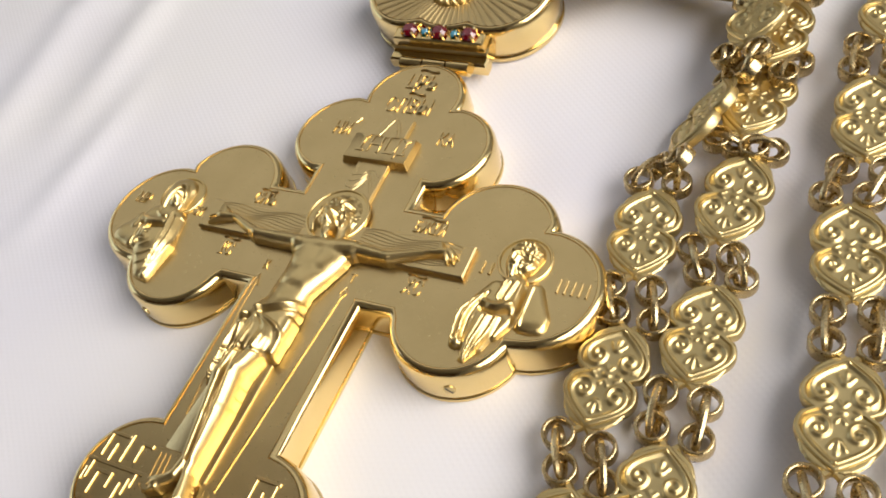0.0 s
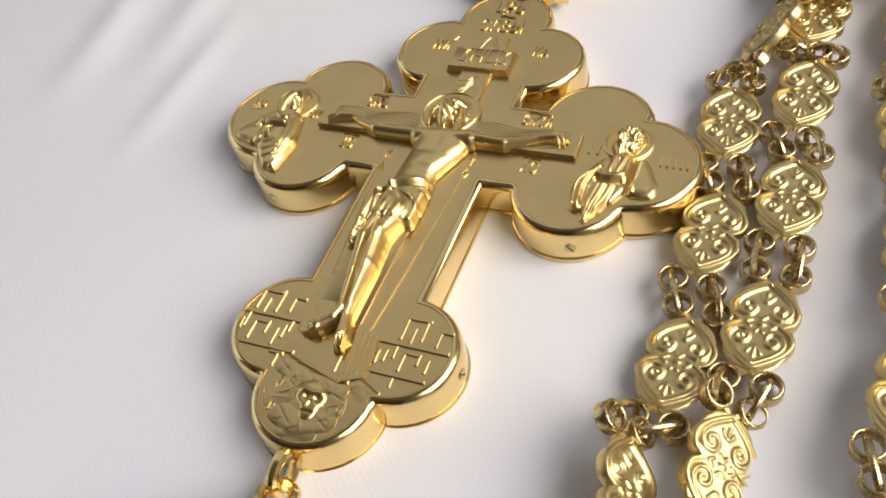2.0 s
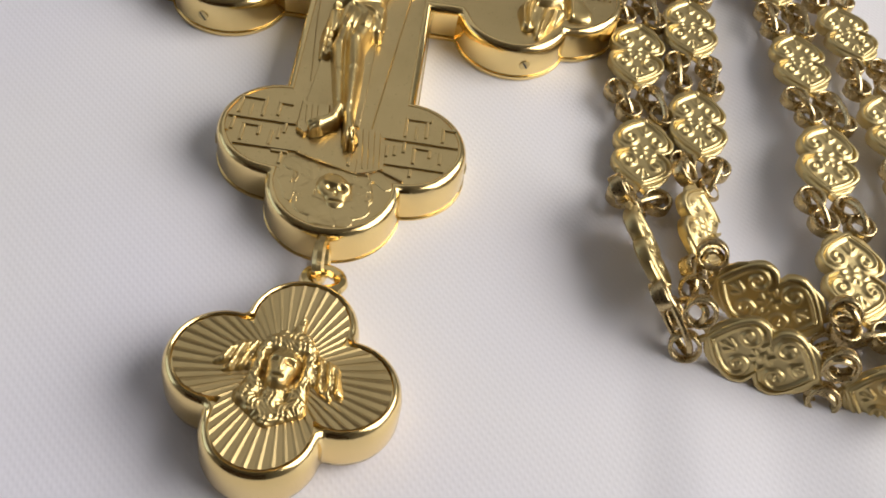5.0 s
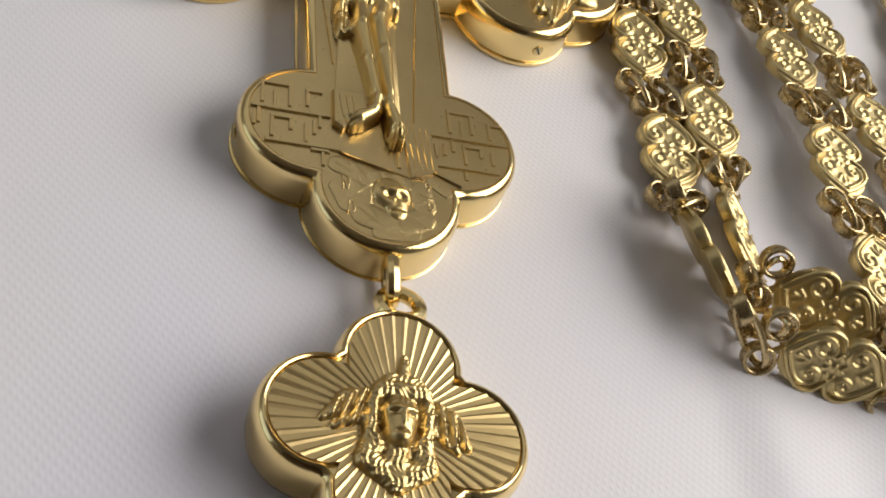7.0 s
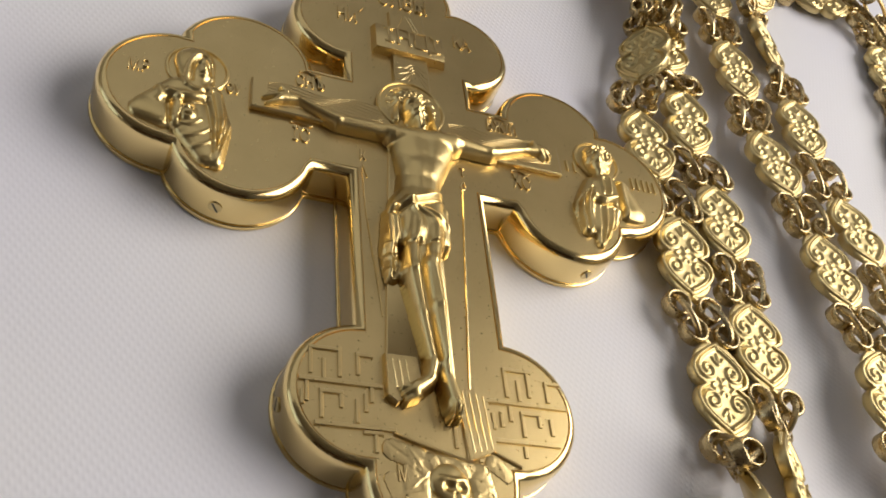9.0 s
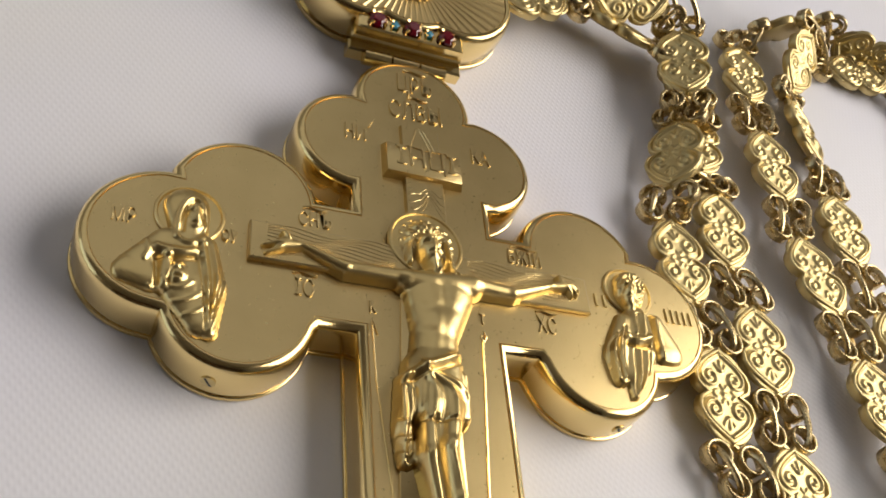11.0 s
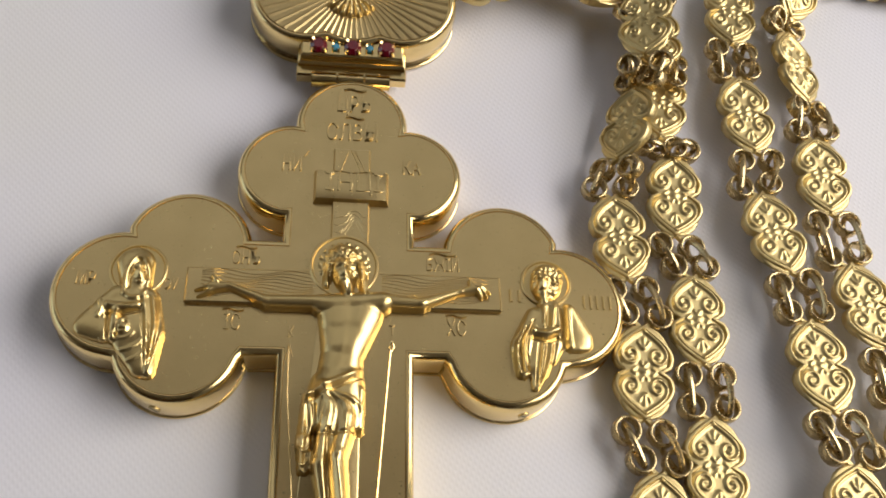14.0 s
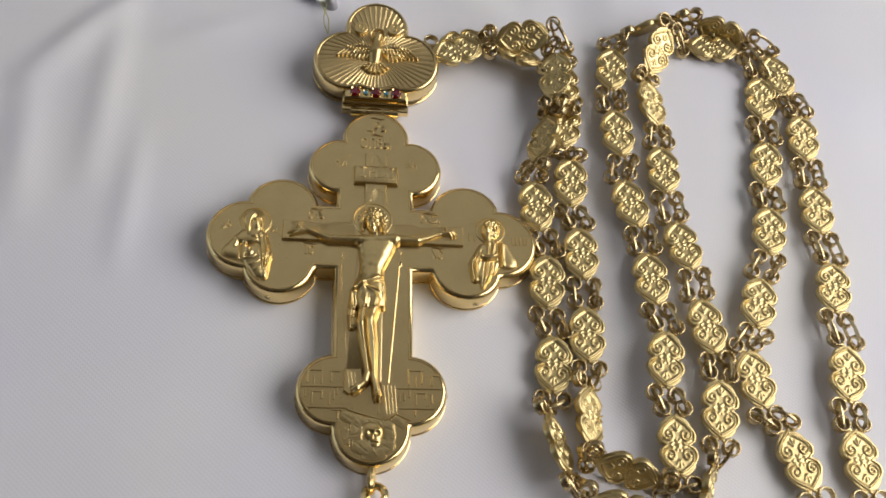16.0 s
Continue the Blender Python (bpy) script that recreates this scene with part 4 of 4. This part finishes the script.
for x in (-0.56, 0.0, 0.56):
    gem(x, -1.21, 0.76, 0.145, RUBY, "faceted red stone")
for x in (-0.28, 0.28):
    gem(x, -1.21, 0.78, 0.07, TOPAZ, "small faceted blue stone")
part("hinge_leaf", box(-0.92, -1.60, 0.26, 0.92, -1.40, 0.52, 0.03), POLISHED, medal)
for x0, x1 in ((-0.66, -0.25), (-0.22, 0.20), (0.23, 0.64)):
    part("hinge_barrel", tube([(x0, -1.64, 0.46), (x1, -1.64, 0.46)], 0.13, 14), POLISHED, medal)
medal.matrix_world = Matrix.Translation(Vector((-0.04, 4.855, 0.275)) * CM) @ Matrix.Rotation(radians(8.5), 4, "X")

# ---- pendant below the cross ----
pendant = empty("quatrefoil_pendant", "gold four-lobed pendant with cut rays and a raised winged head", "pendant")
QUAD = [(0, 0.68, 0.66), (0, -0.68, 0.66), (0.68, 0, 0.66), (-0.68, 0, 0.66)]
QT = 0.66
q_edge = union_outline(QUAD, 180)
q_case = part("pendant_case", loft(q_edge, [(0.08, 0.0), (0.02, 0.04), (0.0, 0.14), (0.0, QT - 0.22), (0.02, QT - 0.09), (0.06, QT - 0.015), (0.088, QT), (0.106, QT - 0.012), (0.112, QT - 0.08)]), POLISHED, pendant, "polished gold lobed case with rounded edge", 50)
part("rayed_plate", rays(QUAD, 0.128, QT - 0.024, 54, 0.016), RAYED, q_case, "plate of radiating cut ridges", 20)
QZ = QT - 0.03
HEAD_FACE = [
    (0.0, 0.04, 0.20, 0.24, 0.0, -0.20, 0.15, 0.25), (-0.17, 0.28, 0.13, 0.19, 0.19, 0.28, 0.13, 0.19), (-0.12, 0.39, 0.10, 0.16, 0.14, 0.39, 0.10, 0.16),
    (-0.25, 0.22, 0.09, 0.17, -0.27, -0.20, 0.08, 0.14), (0.26, 0.22, 0.09, 0.17, 0.27, -0.20, 0.08, 0.14), (0.02, 0.50, 0.08, 0.12, 0.02, 0.72, 0.04, 0.08),
]
HEAD_WINGS = [
    (-0.30, 0.16, 0.14, 0.13, -0.50, 0.12, 0.13, 0.13), (-0.50, 0.10, 0.13, 0.13, -0.72, -0.10, 0.05, 0.08), (-0.40, -0.02, 0.10, 0.11, -0.60, -0.16, 0.05, 0.08),
    (0.30, 0.16, 0.14, 0.13, 0.50, 0.10, 0.13, 0.13), (0.50, 0.08, 0.13, 0.13, 0.68, -0.14, 0.05, 0.08), (0.40, -0.02, 0.10, 0.11, 0.57, -0.20, 0.05, 0.08),
    (-0.22, -0.25, 0.14, 0.13, -0.30, -0.44, 0.11, 0.12), (0.22, -0.25, 0.14, 0.13, 0.30, -0.44, 0.11, 0.12), (-0.26, -0.44, 0.13, 0.12, 0.02, -0.64, 0.10, 0.10),
    (0.26, -0.44, 0.13, 0.12, 0.02, -0.64, 0.10, 0.10), (0.0, -0.36, 0.14, 0.13, 0.0, -0.52, 0.12, 0.11),
]
HEAD = HEAD_FACE + HEAD_WINGS
FACE_LINES = [
    sweep([(0.0, 0.0), (0.0, -0.10)], 0.022, 0.035), sweep([(-0.10, 0.0), (-0.06, 0.0)], 0.022, -0.04), sweep([(0.06, 0.0), (0.10, 0.0)], 0.022, -0.04), sweep([(-0.05, -0.19), (0.05, -0.19)], 0.016, -0.03),
    sweep([(-0.13, 0.05), (0.0, 0.03), (0.13, 0.05)], 0.022, 0.02), sweep([(-0.20, 0.12), (-0.19, -0.16), (-0.08, -0.31), (0.08, -0.31), (0.19, -0.16), (0.20, 0.12)], 0.022, -0.04),
]
FACE_LINES += [sweep([(side * (0.30 + 0.06 * k), 0.26 - 0.035 * k), (side * (0.37 + 0.055 * k), 0.04 - 0.03 * k), (side * (0.40 + 0.05 * k), -0.16)], 0.017, 0.035 if k % 2 else -0.03) for side in (-1, 1) for k in range(6)]


def curls(x, y):
    face = np.exp(-((x / 0.18) ** 2 + ((y + 0.09) / 0.23) ** 2) ** 3)
    wing = np.clip((np.abs(x) - 0.34) / 0.06, 0, 1)
    return (1 - face) * (1 - wing) * 0.017 * np.sin(54 * x + 4 * np.sin(23 * y)) * np.sin(50 * y + 4 * np.sin(20 * x))


part("winged_head_relief", sculpt(0.0125, HEAD, FACE_LINES, QZ - 0.02, 0.03, 2.2, 2, curls), CAST, q_case, "plain raised head between wings", 70)
part("pendant_loop", ring((0.0, 1.52, 0.40), 0.215, 0.085, axis=(0, 0.25, 1), n=24), POLISHED, pendant)
pendant.matrix_world = Matrix.Translation(Vector((-0.11, -8.97, 0.12)) * CM) @ Matrix.Rotation(radians(-8.0), 4, "Z") @ Matrix.Rotation(radians(-4.0), 4, "X") @ Matrix.Diagonal((1.045, 1.045, 1.0, 1))
link_ring = part("jump_ring", ring((0.03, -7.02, 0.40), 0.20, 0.085, axis=(1, 0, 0.15), stretch=1.45, along=(0, 1, 0), n=24), POLISHED)
tagged(link_ring, "gold ring joining the cross and its pendant", "ring")

# ---- chain ----
chain = empty("chain", "long gold chain of double-heart links doubled on white satin", "chain")


def half_width(y):
    """Half the width of a double-heart plate at a distance from its middle."""
    y = abs(y)
    if y < 0.25:
        return 0.320 + 0.155 * math.sqrt(1 - (1 - y / 0.25) ** 2)
    return 0.475 * max(0.0, 1 - ((y - 0.25) / 0.50) ** 1.7)


def scroll(sx, sy):
    """The volute of half a heart: from the tip down the flank and round into a spiral."""
    way = [(0.0, 0.655), (0.13, 0.560), (0.26, 0.455), (0.345, 0.345), (0.360, 0.235), (0.290, 0.130), (0.175, 0.110), (0.105, 0.190), (0.115, 0.300), (0.200, 0.345), (0.265, 0.290), (0.245, 0.215), (0.190, 0.225)]
    return sweep([(sx * x, sy * y) for x, y in way], 0.024, 0.075)


def eyelet_mesh(n=22):
    """A short length of tube with eased edges."""
    bm = bmesh.new()
    profile = ((0.212, -0.090), (0.216, -0.070), (0.216, 0.070), (0.208, 0.090), (0.190, 0.098), (0.170, 0.092), (0.160, 0.075), (0.160, -0.075), (0.168, -0.090), (0.190, -0.096))
    rows = [[bm.verts.new((r * math.cos(2 * math.pi * i / n), r * math.sin(2 * math.pi * i / n), z)) for r, z in profile] for i in range(n)]
    for i in range(n):
        for j in range(len(profile)):
            k = (j + 1) % len(profile)
            bm.faces.new((rows[i][j], rows[(i + 1) % n][j], rows[(i + 1) % n][k], rows[i][k]))
    return bm


def link_meshes():
    right = [(half_width(y), y) for y in (-0.75, -0.71, -0.66, -0.60, -0.53, -0.45, -0.37, -0.28, -0.21, -0.13, -0.06, 0, 0.06, 0.13, 0.21, 0.28, 0.37, 0.45, 0.53, 0.60, 0.66, 0.71, 0.75)]
    outline = right[:-1] + [(0, 0.75)] + [(-x, y) for x, y in right[-2:0:-1]]
    outline[0] = (0, -0.75)
    plate = loft(outline, [(0.05, -0.11), (0.01, -0.085), (0.0, -0.03), (0.0, 0.035), (0.010, 0.068), (0.026, 0.080), (0.052, 0.078), (0.072, 0.030)])
    for sx in (-1, 1):
        for sy in (-1, 1):
            plate = tube([(0, sy * 0.68, -0.02), (sx * 0.10, sy * 0.775, -0.02), (sx * 0.15, sy * 0.81, -0.02)], 0.055, 6, bm=plate)
    lines = [scroll(sx, sy) for sx in (-1, 1) for sy in (-1, 1)]
    for sy in (-1, 1):
        lines += [sweep([(0, sy * 0.36), (0, sy * 0.52)], 0.022, 0.055)] + [sweep([(sx * 0.03, sy * 0.37), (sx * 0.085, sy * 0.46)], 0.020, 0.050) for sx in (-1, 1)]
        lines += [sweep([(sx * 0.05, sy * 0.13), (0, sy * 0.06), (-sx * 0.05, sy * 0.13)], 0.020, 0.045) for sx in (1,)]
    lines += [sweep([(sx * 0.13, 0.05), (sx * 0.20, 0.0), (sx * 0.13, -0.05)], 0.020, 0.045) for sx in (-1, 1)] + [sweep([(-0.02, 0), (0.02, 0)], 0.035, 0.055)]
    flat = [(0, -0.34, 0.40, 0.02, 0, -0.28, 0.40, 0.02), (0, 0.34, 0.40, 0.02, 0, 0.28, 0.40, 0.02), (0, -0.5, 0.20, 0.02, 0, -0.60, 0.05, 0.02), (0, 0.5, 0.20, 0.02, 0, 0.60, 0.05, 0.02), (0, -0.2, 0.27, 0.02, 0, 0.2, 0.27, 0.02)]
    rel = sculpt(0.0145, flat, [(p, w, r * 1.75) for p, w, r in lines], 0.026, 0.02, 8.0, 0)
    return plate, rel


plate_bm, scroll_bm = link_meshes()
first_link = part("link", plate_bm, CHAIN, chain, smooth=45)
first_scroll = part("scroll_relief", scroll_bm, CHAIN, first_link, smooth=80)
first_eyelet = part("eyelet", eyelet_mesh(), RINGS, first_link, smooth=50)
PLATE_MESH, SCROLL_MESH, EYELET_MESH = first_link.data, first_scroll.data, first_eyelet.data
bpy.data.objects.remove(first_eyelet)
bpy.data.objects.remove(first_scroll)
bpy.data.objects.remove(first_link)
EYE_X, EYE_Y = 0.268, 0.915


def lay_link(x, y, z, heading, roll, pitch=0.0):
    """One link: centre in centimetres, the way it points, its roll about its length and its rise."""
    ob = new("link", PLATE_MESH)
    ob.parent = chain
    m = Matrix.Translation(Vector((x, y, z + TOP)) * CM) @ Matrix.Rotation(radians(heading - 90), 4, "Z") @ Matrix.Rotation(radians(pitch), 4, "X") @ Matrix.Rotation(radians(roll), 4, "Y")
    ob.matrix_local = m
    for sx in (-1, 1):
        for sy in (-1, 1):
            eye = new("eyelet", EYELET_MESH)
            eye.parent, eye.location = ob, Vector((sx * EYE_X, sy * EYE_Y, -0.015)) * CM
    sc = new("scroll_relief", SCROLL_MESH)
    sc.parent = ob
    return m


def join_links(a, b):
    """The two rings between the end of one link and the start of the next."""
    ends = [(a @ Vector((sx * EYE_X * CM, EYE_Y * CM, 0))) / CM for sx in (-1, 1)]
    starts = [(b @ Vector((sx * EYE_X * CM, -EYE_Y * CM, 0))) / CM for sx in (-1, 1)]
    for p, q, lean in zip(ends, starts, (-1, 1)):
        d = q - p
        long = d.length
        if long < 0.05 or long > 2.2:
            continue
        side = d.normalized().cross(Vector((0, 0, 1)))
        side = side.normalized() if side.length > 0.1 else Vector((1, 0, 0))
        side = (side + 0.22 * lean * d.normalized().cross(side)).normalized()
        part("jump_ring", ring((p + q) / 2, 0.165, 0.048, n=20, sides=8, axis=side, stretch=(long / 2 + 0.10) / 0.165, along=d), RINGS, chain)


# Strands: x, y, height against the cross's face, heading, roll, rise of each link.
STRANDS = []
STRANDS.append([
    (2.28, 5.26, 0.25, 19, 0, 0),
    (4.14, 5.63, 0.60, 4, 48, 11),
    (5.06, 4.43, 0.44, -96, 25, -5),
    (4.65, 2.51, 0.00, -108, 46, -6),
    (4.34, 0.43, -0.26, -86, 0, -2),
    (4.48, -1.83, -0.34, -95, 0, -3),
    (4.47, -4.09, -0.39, -96, 0, 0),
    (4.35, -6.18, -0.10, -75, -52, 0),
    (5.75, -7.67, -0.10, -16, 65, 0),
    (7.51, -8.06, -0.15, -9, 65, 0),
])
STRANDS.append([
    (2.50, 5.74, 0.05, 17, 0, 0),
    (4.06, 5.38, 0.15, -25, -25, 0),
    (5.34, 4.37, 0.10, -92, 0, 0),
    (5.32, 3.06, -0.10, -99, 0, 0),
    (5.36, 1.24, -0.23, -95, 0, -4),
    (5.45, -0.96, -0.30, -91, 0, -1),
    (5.40, -3.26, -0.38, -93, 0, 0),
    (5.26, -5.42, -0.38, -91, -35, 0),
    (5.92, -6.83, -0.03, -19, 62, -2),
])
STRANDS.append([
    (8.26, 6.73, 0.30, -160, 70, -7),
    (6.88, 5.10, 0.08, -98, 0, -1),
    (6.82, 2.86, -0.03, -86, 0, -4),
    (6.92, 0.55, -0.10, -80, 0, 0),
    (7.17, -1.77, -0.05, -88, 0, 2),
    (7.22, -4.03, -0.01, -99, 0, 0),
    (7.20, -6.21, -0.04, -91, 0, -1),
])
STRANDS.append([
    (8.32, 5.73, 0.32, -115, -30, -18),
    (7.95, 3.96, 0.03, -85, -24, -3),
    (8.00, 1.70, -0.08, -91, 0, -1),
    (8.20, -0.72, -0.08, -81, 0, 2),
    (8.44, -3.09, -0.02, -84, 0, 1),
    (8.40, -5.30, -0.03, -99, 0, -1),
    (7.80, -7.39, -0.20, -111, -60, 0),
])
STRANDS.append([
    (10.12, 6.12, 0.15, -7, 0, 4),
    (11.34, 4.36, 0.04, -98, 0, -3),
    (11.10, 2.07, -0.07, -102, 0, -2),
    (10.75, -0.13, -0.09, -103, 0, 1),
    (9.97, -2.38, -0.03, -107, 0, 2),
    (9.45, -4.50, -0.01, -84, 0, -1),
    (10.15, -6.53, -0.05, -76, 0, 0),
])
STRANDS.append([
    (10.42, 6.63, 0.30, -23, 80, 0),
    (12.03, 5.24, 0.08, -77, 0, -1),
    (12.39, 3.04, -0.02, -93, 0, -4),
    (12.29, 0.62, -0.10, -94, 0, 0),
    (12.16, -1.84, -0.05, -101, 0, 2),
    (11.91, -4.30, -0.01, -102, 0, -1),
    (11.72, -6.51, -0.05, -90, 0, 0),
])

laid = [[lay_link(*row) for row in strand] for strand in STRANDS]
for poses in laid:
    for a, b in zip(poses, poses[1:]):
        join_links(a, b)
front, back, mid_one, mid_two, far_one, far_two = laid
ABOUT = Matrix.Rotation(math.pi, 4, "Z")
join_links(back[-1], mid_one[-1] @ ABOUT)
join_links(front[-1], mid_two[-1] @ ABOUT)
join_links(mid_one[0] @ ABOUT, far_two[0])
join_links(mid_two[0] @ ABOUT, far_one[0])

# ---- the seller's tag ----
tag = empty("price_tag", "white card price tag with blurred black print on a thread", "tag")
card = loft([(-3.3, 8.65), (-2.67, 7.69), (-1.75, 7.16), (-1.60, 7.21), (-0.48, 8.22), (-0.40, 8.39), (-1.6, 10.2), (-3.0, 10.0)], [(0.0, 0.50), (0.0, 0.54)])
part("card", card, CARD, tag, smooth=0)
rng = random.Random(4)
for line, (x, y, wide, high) in enumerate(((-1.42, 7.68, 0.85, 0.03), (-1.58, 7.72, 1.05, 0.09), (-1.62, 7.98, 0.95, 0.09), (-1.75, 8.22, 1.1, 0.05), (-1.80, 8.50, 1.1, 0.09))):
    at = 0.0
    while at < wide:
        w = rng.uniform(0.05, 0.16)
        word = box(at, -high / 2, 0.540, at + w, high / 2, 0.5415, 0)
        bmesh.ops.rotate(word, cent=(0, 0, 0), matrix=Matrix.Rotation(radians(40), 3, "Z"), verts=word.verts)
        bmesh.ops.translate(word, vec=(x + 0.12, y + 0.07, 0), verts=word.verts)
        part("print_bar", word, INK, tag, smooth=0)
        at += w + 0.02
part("seal", sculpt(0.02, [(-1.40, 7.38, 0.16, 0.34, -1.36, 7.22, 0.18, 0.36)], [], 0.25, 0.03, extra=lambda x, y: 0.03 * np.sin(17 * x + 5 * y) * np.sin(13 * y)), SEAL, tag, "crumpled grey seal bead")
for bend in (-0.07, 0.07):
    pts = [(-1.66 + 0.22 * (i / 12) + bend * math.sin(math.pi * i / 6), 7.45 - 1.45 * i / 12, 0.45 + 0.15 * math.sin(math.pi * i / 12)) for i in range(13)]
    part("thread", tube(pts, 0.014, 5), THREAD, tag)
